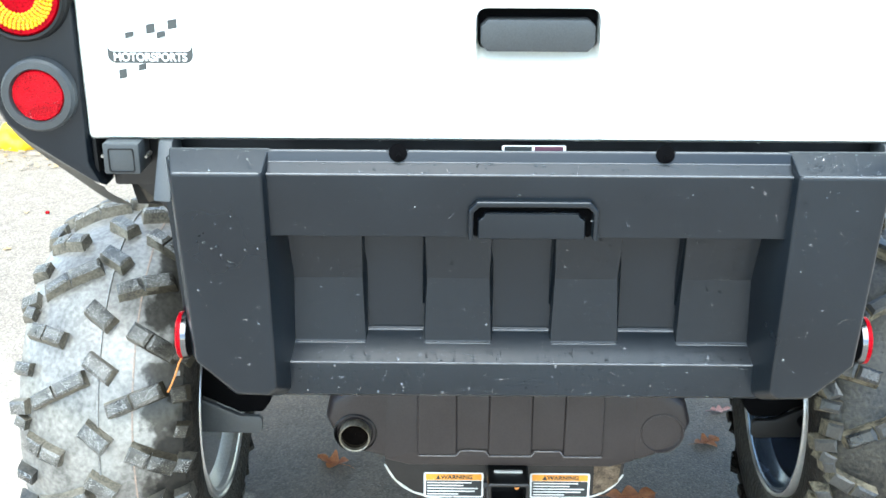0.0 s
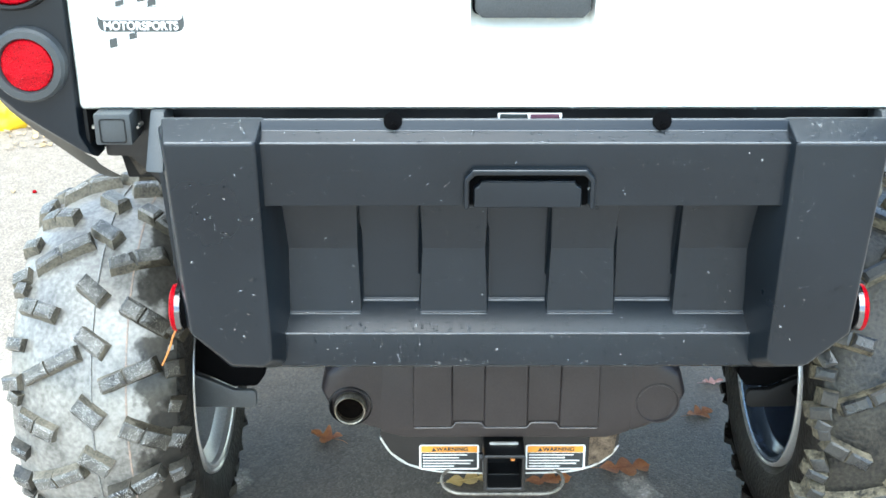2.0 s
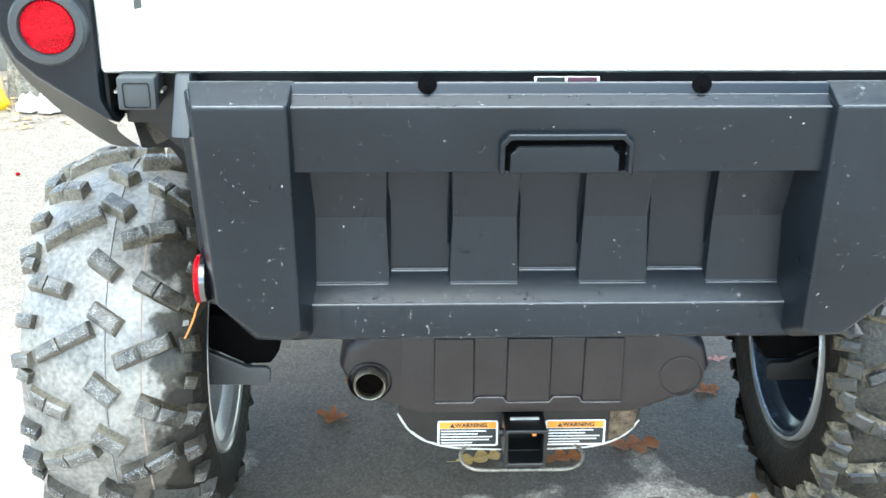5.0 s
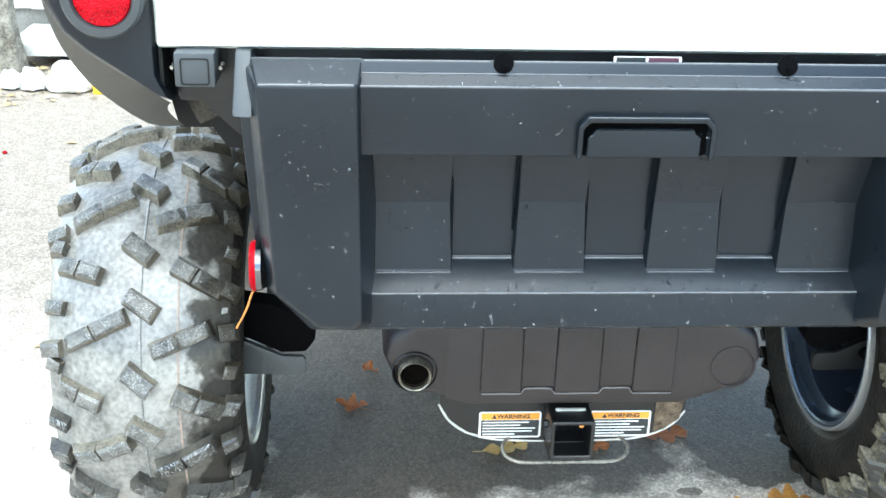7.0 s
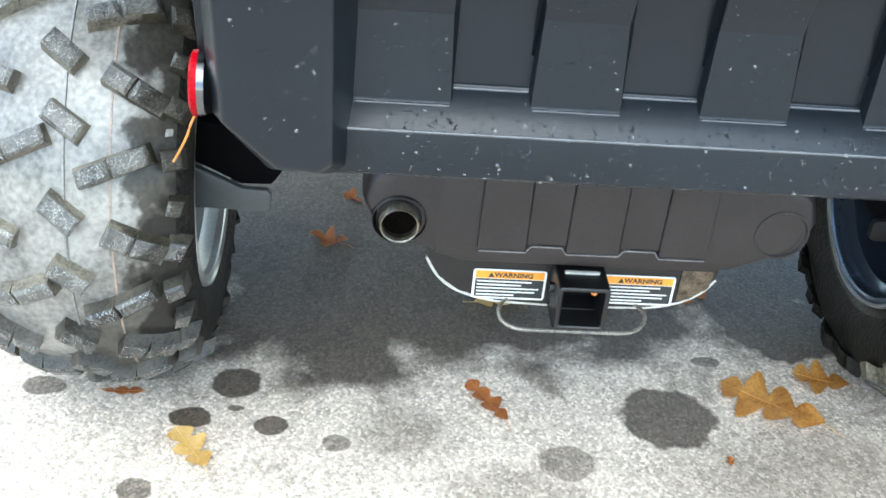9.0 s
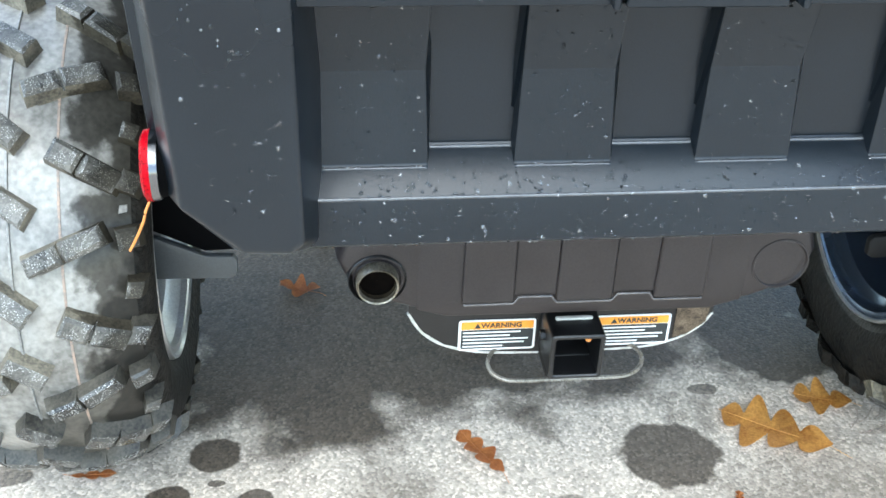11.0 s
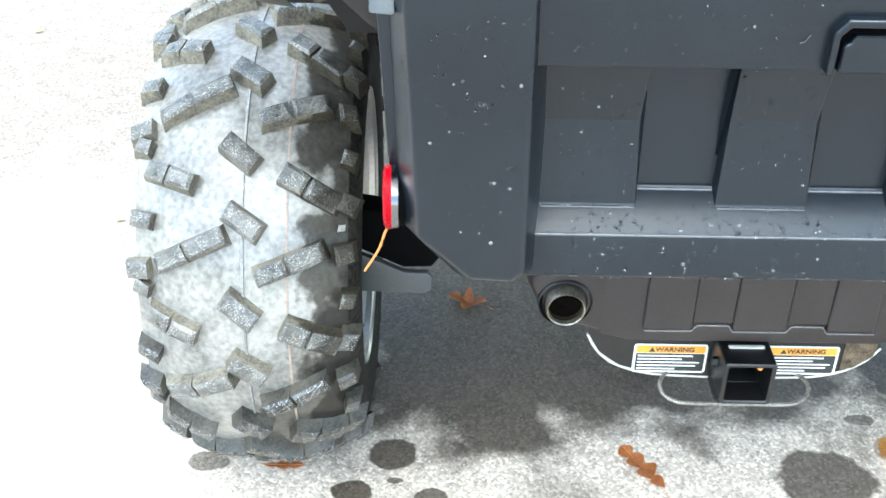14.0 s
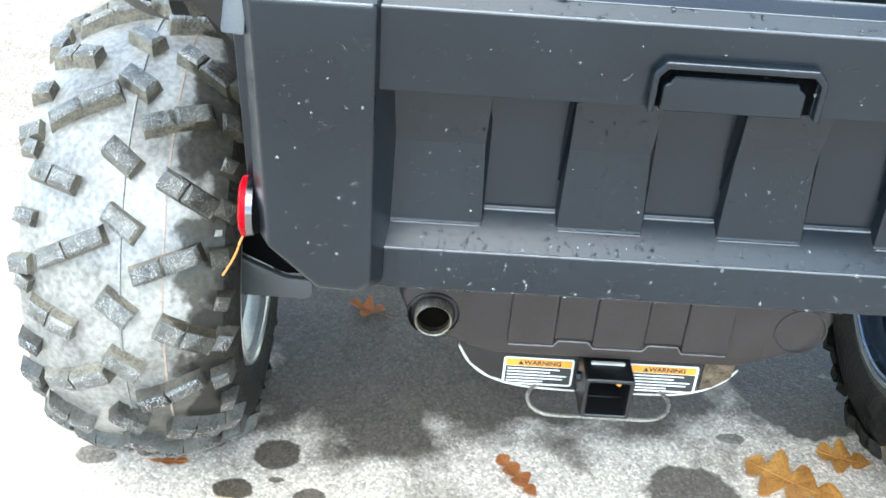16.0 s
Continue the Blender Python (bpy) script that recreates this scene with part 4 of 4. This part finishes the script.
LUG_MESHES = [lug_mesh(b) for b in (
    bar(-0.101, 22.6, -0.019, 29.6, 0.0100), bar(-0.115, 44.0, -0.057, 40.0, 0.0105), bar(-0.020, 48.9, 0.014, 43.9, 0.0110, False), bar(-0.017, 34.6, 0.021, 29.8, 0.0110, False),
    bar(0.017, 20.7, 0.094, 26.7, 0.0100), bar(0.046, 42.6, 0.109, 36.2, 0.0115), bar(-0.132, 50.2, -0.112, 48.7, 0.0080, False), bar(-0.134, 33.0, -0.108, 32.0, 0.0090, False),
    bar(-0.140, 20.4, -0.112, 21.2, 0.0100, False), bar(0.106, 25.0, 0.126, 25.6, 0.0115, False), bar(0.110, 37.4, 0.128, 36.0, 0.0110, False), bar(0.111, 47.6, 0.128, 46.8, 0.0090, False))]


def tyre_mesh(s):
    """s: -1 for the tyre whose inner side faces +x."""
    prof = [(-0.110, 0.180), (-0.122, 0.192), (-0.134, 0.220), (-0.137, 0.242), (-0.132, 0.255)] + [(u, carcass_radius(u)) for u in (-0.118, -0.105, -0.09, -0.06, -0.03, 0.0, 0.03, 0.06, 0.09, 0.105, 0.118)] + [(0.125, 0.255), (0.130, 0.245), (0.132, 0.231), (0.131, 0.214), (0.127, 0.198), (0.121, 0.187), (0.113, 0.178), (0.108, 0.168)]
    bm = lathe([(-s * u, r) for u, r in prof], "x", (0, 0, 0), 96)
    me = mesh_of("tyre", bm, RUBBER, 50)
    me.materials.append(SIDEWALL)
    for p in me.polygons:
        r = math.hypot(p.center.y, p.center.z)
        if -s * p.center.x > 0.1185:
            p.material_index = 1
    return me


TYRE, TYRE_MUDDY = tyre_mesh(-1), tyre_mesh(1)
TYRE_MUDDY.materials[0] = MUDDY
LUG_MESHES_MUDDY = [me.copy() for me in LUG_MESHES]
for k, me in enumerate(LUG_MESHES_MUDDY):
    me.materials[0], me.materials[1] = LUG_MUD, MUD_CAKE
    if k >= len(LUG_MESHES_MUDDY) - 3:
        me.transform(Matrix.Diagonal((-1, 1, 1, 1)))
        me.flip_normals()
LUG_ANGLES = (26, 42, 46, 32, 24, 39, 49, 32, 21, 25, 37, 47)
LUG_MESHES_MUD_SHADE = [me.copy() for me in LUG_MESHES_MUDDY]
for me in LUG_MESHES_MUD_SHADE:
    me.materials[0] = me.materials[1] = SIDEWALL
LUG_MESHES_WET_SHADED = [me.copy() for me in LUG_MESHES]
for me in LUG_MESHES_WET_SHADED:
    me.materials[0], me.materials[1] = LUG_WET_SHADED, LUG_WET_SHADED_SIDE
STRIPE_MESH = mesh_of("stripe", lathe([(0.049, carcass_radius(0.049) - 0.001), (0.049, carcass_radius(0.049) + 0.0005), (0.0515, carcass_radius(0.0515) + 0.0005), (0.0515, carcass_radius(0.0515) - 0.001)], "x", (0, 0, 0), 96), STRIPE)
SEAM_MESH = mesh_of("seam", lathe([(-0.0021, carcass_radius(0) - 0.001), (-0.0012, carcass_radius(0) + 0.0020), (0.0012, carcass_radius(0) + 0.0024), (0.0019, carcass_radius(0) - 0.001)], "x", (0, 0, 0), 96), SEAM)


def wheel(s, turn):
    centre = Matrix.Translation((s * WHEEL_X[s], WHEEL_Y, WHEEL_R))
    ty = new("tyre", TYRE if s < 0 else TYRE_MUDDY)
    ty.parent = vehicle
    ty.matrix_basis = centre @ pose(0, 0, 0, turn) @ Matrix.Diagonal((0.967, 1.03, 1.03, 1))
    ty["label"] = "knobbly off-road tyre, pale with dust and wet" if s < 0 else "knobbly off-road tyre, dark with wet mud"
    for i, me in enumerate(LUG_MESHES if s < 0 else LUG_MESHES_MUDDY):
        for k in range(PERIODS):
            a = radians(LUG_ANGLES[i] - 360.0 / PERIODS * k - turn)
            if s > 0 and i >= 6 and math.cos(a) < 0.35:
                # far-side shoulder lugs: wet mud and the shadow on it, both painted as black
                lug = new("tread_lug", LUG_MESHES_MUD_SHADE[i])
            elif s < 0 and math.sin(a) < -0.05 - 0.25 * math.sin(i * 2.3 + k):
                # lower lugs are wet, and the shade low on the tyre is coloured in
                lug = new("tread_lug", LUG_MESHES_WET_SHADED[i])
            else:
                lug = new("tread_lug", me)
            lug.parent = ty
            lug.matrix_basis = pose(0, 0, 0, 360.0 / PERIODS * k)
    for name, me in (("colour_stripe", STRIPE_MESH), ("mould_seam", SEAM_MESH)):
        ob = new(name, me)
        ob.parent = ty
    # the rim, dished towards the vehicle's middle
    inner = [(-0.108, 0.190), (-0.121, 0.1905), (-0.1265, 0.1885), (-0.1270, 0.1855), (-0.1235, 0.1835), (-0.1225, 0.1805), (-0.1245, 0.1775), (-0.1225, 0.1745), (-0.114, 0.1735), (-0.104, 0.168), (-0.096, 0.158), (-0.06, 0.155), (0.0, 0.152), (0.02, 0.146), (0.032, 0.130), (0.036, 0.09), (0.028, 0.05), (0.028, 0.0003)]
    k = 1.0 if s < 0 else 0.945
    inner = [(a + 0.005, r * k) for a, r in inner]
    cut = 9 if s < 0 else 5
    lip, barrel = inner[:cut], inner[cut - 1:]
    for name, prof, mat, label in (("rim_lip", lip, RIM, "worn metal lip of the rim"), ("rim_barrel", barrel, RIM_DULL if s < 0 else RIM_SHADED, "dull grey inside of the rim" if s < 0 else "glossy inside of the rim, shade and blue sky reflection in its colour")):
        rb = lathe([(s * a, r) for a, r in prof], "x", (0, 0, 0), 72)
        bmesh.ops.transform(rb, matrix=centre, verts=rb.verts)
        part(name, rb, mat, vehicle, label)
    part("hub", lathe([(-0.06, 0.0003), (-0.06, 0.04), (0.05, 0.06), (0.05, 0.0003)], "x", (s * 0.545, WHEEL_Y, WHEEL_R), 24), BLACK_STEEL, vehicle)


wheel(-1, 0.0)
wheel(1, 9.0)


# ---- leaves on the asphalt ----
def oak_leaf(length, width, lobes, seed, mat, name, label, m, curl=0.01):
    """A lobed leaf: rounded lobes with deep bays between, a midrib and a stalk."""
    rnd = random.Random(seed)

    def side():
        return rnd.uniform(-0.25, 0.25), rnd.uniform(0.17, 0.28), [rnd.uniform(0.78, 1.15) for _ in range(lobes + 2)]

    def at(keys, t):
        shift, bay, sizes = keys
        q = max(0.0, lobes * t + shift * math.sin(math.pi * t))
        size = sizes[min(int(q), lobes + 1)]
        env = max(0.03, math.sin(math.pi * min(1.0, 0.03 + t)) ** 0.55) * (0.62 + 0.55 * t if t < 0.68 else 0.994)
        return max(0.02, env * size * (bay + (1 - bay) * abs(math.sin(math.pi * q)) ** 0.85))

    ka, kb = side(), side()
    bm = bm_new()
    n = 72
    vs = []
    for i in range(n + 1):
        t = i / n
        a, b = at(ka, t) * width / 2, at(kb, t) * width / 2
        x = (t - 0.5) * length
        row = []
        for k in (-1.0, -0.55, 0.0, 0.55, 1.0):
            w = a if k < 0 else b
            y = k * w
            z = 0.0025 + curl * (abs(y) / (width / 2)) ** 1.5 * (0.6 + 0.5 * math.sin(9 * t + seed + 2 * k)) + curl * 0.5 * (2 * t - 1) ** 2
            row.append(bm.verts.new((x + 0.16 * abs(y), y, z)))
        vs.append(row)
    for r0, r1 in zip(vs, vs[1:]):
        for i in range(4):
            bm.faces.new((r0[i], r0[i + 1], r1[i + 1], r1[i]))
    bmesh.ops.solidify(bm, geom=list(bm.faces), thickness=0.0006)
    tube([(-0.5 * length - 0.18 * length, 0.06 * length, 0.003), (-0.5 * length, 0, 0.004), (0.0, 0, 0.0035), (0.45 * length, 0, 0.0030 + 0.4 * curl)], 0.0004, 5, bm)
    ob = thing(name, bm, mat, label, "leaf", "fallen leaves", sharp=60)
    ob.matrix_basis = m
    return ob


oak_leaf(0.160, 0.118, 4, 3, LEAF_TAN, "oak_leaf", "large tan lobed oak leaf lying on asphalt", pose(0.340, 0.144, 0.001, 0, 0, 149), 0.013)
oak_leaf(0.085, 0.075, 3, 5, LEAF_TAN, "oak_leaf", "curled tan oak leaf beside the tyre", pose(0.433, 0.203, 0.001, 0, 0, 165))
oak_leaf(0.100, 0.046, 4, 8, LEAF_BROWN, "oak_leaf", "narrow reddish-brown oak leaf on damp asphalt", pose(-0.080, 0.128, 0.001, 0, 0, 121))
oak_leaf(0.090, 0.060, 3, 11, LEAF_PALE, "oak_leaf", "pale yellow leaf lying on dry asphalt", pose(-0.482, 0.014, 0.001, 0, 0, 125))
oak_leaf(0.07, 0.06, 3, 12, LEAF_BROWN, "oak_leaf", "small brown curled leaf under the vehicle", pose(-0.325, 0.522, 0.001, 0, 0, 160), 0.025)
oak_leaf(0.06, 0.05, 3, 14, LEAF_BROWN, "oak_leaf", "small brown leaf under the vehicle", pose(0.447, 0.615, 0.001, 0, 0, 20), 0.012)
oak_leaf(0.05, 0.03, 3, 15, material("pinkish_leaf", (0.55, 0.28, 0.24), (0.7, 0.42, 0.36), 0.6), "oak_leaf", "small pinkish leaf under the vehicle", pose(0.505, 0.748, 0.001, 0, 0, 10), 0.012)
oak_leaf(0.10, 0.08, 3, 16, LEAF_BROWN, "oak_leaf", "wide brown leaf under the hitch", pose(0.260, 0.415, 0.001, 0, 0, 5), 0.008)
oak_leaf(0.09, 0.055, 3, 17, LEAF_PALE, "oak_leaf", "yellow leaf seen through the chain loop", pose(-0.042, 0.374, 0.001, 0, 0, 15), 0.008)
oak_leaf(0.09, 0.055, 3, 18, LEAF_BROWN, "oak_leaf", "brown leaf seen through the chain loop", pose(0.109, 0.373, 0.001, 0, 0, 8), 0.008)
oak_leaf(0.018, 0.016, 2, 19, LEAF_BROWN, "leaf_scrap", "tiny scrap of brown leaf on asphalt", pose(0.249, 0.023, 0.001, 0, 0, 80), 0.004)
oak_leaf(0.06, 0.02, 3, 20, LEAF_BROWN, "oak_leaf", "brown leaf pressed under the tyre edge", pose(-0.590, 0.121, 0.001, 0, 0, 0), 0.003)

oak_leaf(0.045, 0.03, 2, 22, LEAF_BROWN, "leaf_scrap", "orange scrap of leaf under the muffler", pose(-0.289, 0.663, 0.001, 0, 0, 140), 0.012)


def pine_needles():
    rnd = random.Random(4)
    bm = bm_new()
    for i in range(9):
        x, y, a = 0.470 + rnd.uniform(-0.02, 0.03), 0.142 + rnd.uniform(-0.015, 0.02), rnd.uniform(-0.5, 0.9)
        n = rnd.uniform(0.03, 0.05)
        tube([(x, y, 0.002), (x + 0.5 * n * math.cos(a), y + 0.5 * n * math.sin(a), 0.004), (x + n * math.cos(a + 0.2), y + n * math.sin(a + 0.2), 0.002)], 0.0006, 5, bm)
    thing("pine_needles", bm, STRIPE, "few dry brown pine needles on asphalt", "needles")


pine_needles()
lump_red = lathe([(0.001, 0.0003), (0.001, 0.006), (0.005, 0.008), (0.009, 0.005), (0.010, 0.0003)], "z", (-1.418, 2.014, 0.0), 10)
thing("red_berry", lump_red, RED_LENS, "tiny red berry on the asphalt", "berry")


def twig(p0, p1, name, label):
    thing(name, tube([p0, (Vector(p0) + Vector(p1)) / 2 + Vector((0, -0.002, 0.002)), p1], 0.0009, 6), STRAW, label, "twig")


tag_bm = slab_xz([(-0.489, 0.464), (-0.480, 0.466), (-0.479, 0.474), (-0.487, 0.473)], 0.018, 0.0195)
part("paper_tag", tag_bm, SEAM, vehicle, "scrap of white paper stuck on the tyre's shoulder")
twig((-0.517, -0.020, 0.372), (-0.478, -0.004, 0.358), "straw_piece", "dry straw stuck to the tyre's shoulder")
twig((-0.520, 0.014, 0.255), (-0.483, 0.016, 0.245), "straw_piece", "dry straw stuck to the tyre's shoulder")

# ---- the yard beyond ----
lb = bm_new()
rnd = random.Random(7)
for i in range(2400):
    x = rnd.uniform(-4.6, -1.05)
    y = 2.50 + (x + 1.6) * 0.32 + rnd.random() ** 1.5 * 2.2
    if rnd.random() < 0.55 and y < 2.62 + (x + 1.6) * 0.32:
        continue
    a, r, z = rnd.uniform(0, 6.28), rnd.uniform(0.008, 0.022), rnd.uniform(0.002, 0.012)
    ca, sa = math.cos(a) * r, math.sin(a) * r
    tl = rnd.uniform(-0.006, 0.006)
    q = [(x + ca, y + sa, z), (x - sa * 0.6, y + ca * 0.6, z + tl + 0.005), (x - ca, y - sa, z + 0.003), (x + sa * 0.6, y - ca * 0.6, z + 0.004 - tl)]
    vs = [lb.verts.new(p) for p in q]
    lb.faces.new((vs[0], vs[1], vs[2]))
    lb.faces.new((vs[0], vs[2], vs[3]))
thing("leaf_litter", lb, LITTER, "dry tan leaf litter along the drive's edge", "leaves", kind="stuff")

sb = bm_new()
for i in range(26):
    x, y = rnd.uniform(-2.2, -0.75), rnd.uniform(0.2, 2.5)
    a, r = rnd.uniform(0, 6.28), rnd.uniform(0.010, 0.028)
    ca, sa = math.cos(a) * r, math.sin(a) * r
    q = [(x + ca, y + sa, 0.002), (x - sa * 0.5, y + ca * 0.5, 0.008), (x - ca, y - sa, 0.003), (x + sa * 0.5, y - ca * 0.5, 0.006)]
    vs = [sb.verts.new(p) for p in q]
    sb.faces.new((vs[0], vs[1], vs[2]))
    sb.faces.new((vs[0], vs[2], vs[3]))
thing("scattered_leaves", sb, LITTER, "pale leaf scraps scattered over the asphalt", "leaves", kind="stuff")


def lump(name, centre, size, mat, label, category, seed, flat=1.0):
    bm = bm_new()
    bmesh.ops.create_icosphere(bm, subdivisions=4, radius=1.0)
    for v in bm.verts:
        d = noise.noise(v.co * 1.3 + Vector((seed, 0, 0))) * 0.35 + noise.noise(v.co * 3.1 + Vector((0, seed, 0))) * 0.12
        v.co *= 1 + d
        v.co = Vector((v.co.x * size[0], v.co.y * size[1], max(v.co.z, -0.45) * size[2]))
        v.co += Vector(centre)
    return thing(name, bm, mat, label, category, sharp=60)


lump("yellow_sheet", (-1.80, 2.80, 0.03), (0.09, 0.07, 0.085), YELLOW, "crumpled bright yellow plastic sheet on leaf litter", "sheet", 2.0)
lump("yellow_scrap", (-1.275, 2.70, 0.012), (0.030, 0.022, 0.026), YELLOW, "scrap of yellow plastic beside a rock", "sheet", 3.0)
lump("boulder", (-1.610, 2.745, 0.028), (0.038, 0.036, 0.044), ROCK, "small pale rounded rock beside the wooden steps", "rock", 5.0)
lump("boulder", (-1.525, 2.740, 0.030), (0.048, 0.040, 0.050), ROCK, "middling pale rounded rock beside the wooden steps", "rock", 6.0)
lump("boulder", (-1.395, 2.740, 0.036), (0.084, 0.062, 0.066), ROCK, "large pale rounded rock beside the wooden steps", "rock", 8.0)


def tree_trunk():
    bm = bm_new()
    rings = []
    for k in range(18):
        z = k * 0.22
        r = 0.046 + 0.030 * math.exp(-z * 9.0)
        ring = []
        for i in range(40):
            a = 2 * math.pi * i / 40
            rr = r * (1 + 0.10 * math.sin(7 * a + 0.6 * z) + 0.10 * noise.noise(Vector((3 * math.cos(a), 3 * math.sin(a), z * 2.5))))
            ring.append((-1.690 + rr * math.cos(a), 2.985 + rr * math.sin(a), z - 0.02))
        rings.append(ring)
    loft(rings, bm)
    return thing("tree_trunk", bm, BARK, "furrowed grey-brown tree trunk rising from leaf litter", "tree", sharp=70)


tree_trunk()
board = thing("board", slab_xz([(-1.79, 0.0), (-1.735, 0.0), (-1.755, 0.125), (-1.785, 0.135)], 2.895, 2.91, bevel=0.003), material("tan_board", (0.42, 0.32, 0.20), (0.60, 0.48, 0.33), 0.6, scale=20, fine=200, bump=0.2), "weathered tan board leaning at the tree's foot", "board")

# the foot of the house: pale wooden steps and boards
WOOD_PALE = material("pale_painted_wood", (0.46, 0.45, 0.41), (0.64, 0.63, 0.59), 0.6, scale=18, fine=160, bump=0.15)
house = tagged(new("house"), "pale painted house with wooden steps at its foot", "house")
part("foundation", block(-3.2, -1.0, 3.40, 3.60, 0.0, 0.16, bevel=0.01), material("concrete_foot", (0.16, 0.15, 0.13), (0.26, 0.25, 0.23), 0.8, scale=6, fine=100, bump=0.2), house, "grey concrete foot")
steps = part("step_tread", block(-1.70, -1.06, 3.03, 3.40, 0.050, 0.098, bevel=0.006), WOOD_PALE, house, "pale worn wooden step")
for x in (-1.672, -1.10):
    part("step_post", block(x - 0.014, x + 0.014, 3.04, 3.07, 0.0, 0.049, bevel=0.002), WOOD_PALE, house)
for k in range(16):
    z = 0.165 + k * 0.115
    part("siding_board", slab_yz([(3.38, z), (3.40, z + 0.118), (3.5, z + 0.118), (3.5, z)], -3.2, -1.0), SIDING, house)
part("corner_board", block(-1.685, -1.560, 3.355, 3.378, 0.165, 2.0, bevel=0.004), WOOD_PALE, house, "white corner board")


# ---- rain drops on the lower panel ----
def drops():
    rnd = random.Random(21)
    verts, faces, glinting = [], [], []

    def drop(p, n, r, flat=0.75):
        glinting.extend([1 if rnd.random() < 0.09 else 0] * 21)
        n = Vector(n).normalized()
        a = n.orthogonal().normalized()
        b = n.cross(a)
        base = len(verts)
        for ring, (k, h) in enumerate(((1.0, 0.0), (0.78, 0.55), (0.38, 0.9))):
            for i in range(7):
                t = 2 * math.pi * i / 7
                verts.append(tuple(Vector(p) + r * k * (math.cos(t) * a + math.sin(t) * b) + n * r * h * flat))
        verts.append(tuple(Vector(p) + n * r * flat))
        for ring in range(2):
            for i in range(7):
                j = (i + 1) % 7
                o = base + ring * 7
                faces.append((o + i, o + j, o + 7 + j, o + 7 + i))
        for i in range(7):
            faces.append((base + 14 + i, base + 14 + (i + 1) % 7, base + 21))

    size = lambda: 0.0011 + 0.0012 * rnd.random() ** 2.4
    for _ in range(150):
        z = rnd.uniform(0.770, 0.835)
        drop((rnd.uniform(-0.29, 0.29), -0.2064, z), (0, -1, 0), size() * 0.8)
    for _ in range(100):
        t = rnd.random()
        drop((rnd.uniform(-0.29, 0.29), -0.2068 + 0.0145 * t, 0.8432 + 0.0130 * t), (0, -0.67, 0.74), size())
    for _ in range(420):
        t = rnd.random() ** 0.8
        drop((rnd.uniform(-0.275, 0.275), -0.1745 + 0.030 * (1 - t), 0.5885 + 0.023 * (1 - t)), (0, -0.6, 0.8), size() * 1.15)
    for _ in range(240):
        t = rnd.random()
        drop((rnd.uniform(-0.28, 0.28), -0.1748 - 0.005 * t, 0.586 - 0.036 * t), (0, -1, 0.1), size())
    for x0, x1 in ((-0.285, -0.196), (-0.119, -0.039), (0.039, 0.119), (0.196, 0.285)):
        for _ in range(22):
            drop((rnd.uniform(x0, x1), -0.1530, 0.6072), (0, -0.8, 0.6), size() * 0.9)
    for _ in range(70):
        drop((rnd.uniform(-0.285, 0.285), -0.1790, 0.5455 + 0.003 * rnd.random()), (0, -0.9, -0.4), size())
    for _ in range(90):
        drop((rnd.uniform(-0.285, 0.285), -0.1745, 0.5885), (0, -0.75, 0.65), size() * 0.8)
    for s in (-1, 1):
        for _ in range(85):
            drop((s * rnd.uniform(0.304, 0.386), -0.2203, rnd.uniform(0.60, 0.84)), (0, -1, 0), size() * 0.95, 0.42)
        for _ in range(40):
            t = rnd.random()
            drop((s * rnd.uniform(0.31, 0.395), -0.2190 + 0.021 * t, 0.8490 + 0.0225 * t), (0, -0.5, 0.85), size())
    for x0, x1 in ((-0.27, -0.198), (-0.118, -0.04), (0.04, 0.118), (0.198, 0.27)):
        for _ in range(95):
            z = rnd.uniform(0.61, 0.76)
            y = (-0.1432 - 0.0085 * (0.69 - z) / 0.081) if z < 0.69 else (-0.1432 - 0.017 * (z - 0.69) / 0.082)
            drop((rnd.uniform(x0, x1), y, z), (0, -1, 0.1), size() * 0.8)
    for _ in range(24):
        drop((rnd.uniform(-0.51, 0.51), -0.1505, 0.8680 + 0.003 * rnd.random()), (0, -1, -0.3), size() * 1.2)
    for s in (-1, 1):
        for _ in range(14):
            a, r = rnd.uniform(0, 6.28), 0.028 * math.sqrt(rnd.random())
            drop((s * 0.5635 + r * math.cos(a), -0.1650, 0.9215 + r * math.sin(a)), (0, -1, 0), size() * 0.7)
    me = bpy.data.meshes.new("rain_drops")
    me.from_pydata(verts, [], faces)
    me.materials.append(WATER)
    me.materials.append(WATER_LIT)
    me.polygons.foreach_set("material_index", glinting)
    me.polygons.foreach_set("use_smooth", [True] * len(me.polygons))
    tagged(new("rain_drops", me), "clear rain drops beading on the black plastic", "water drops", kind="stuff")


drops()
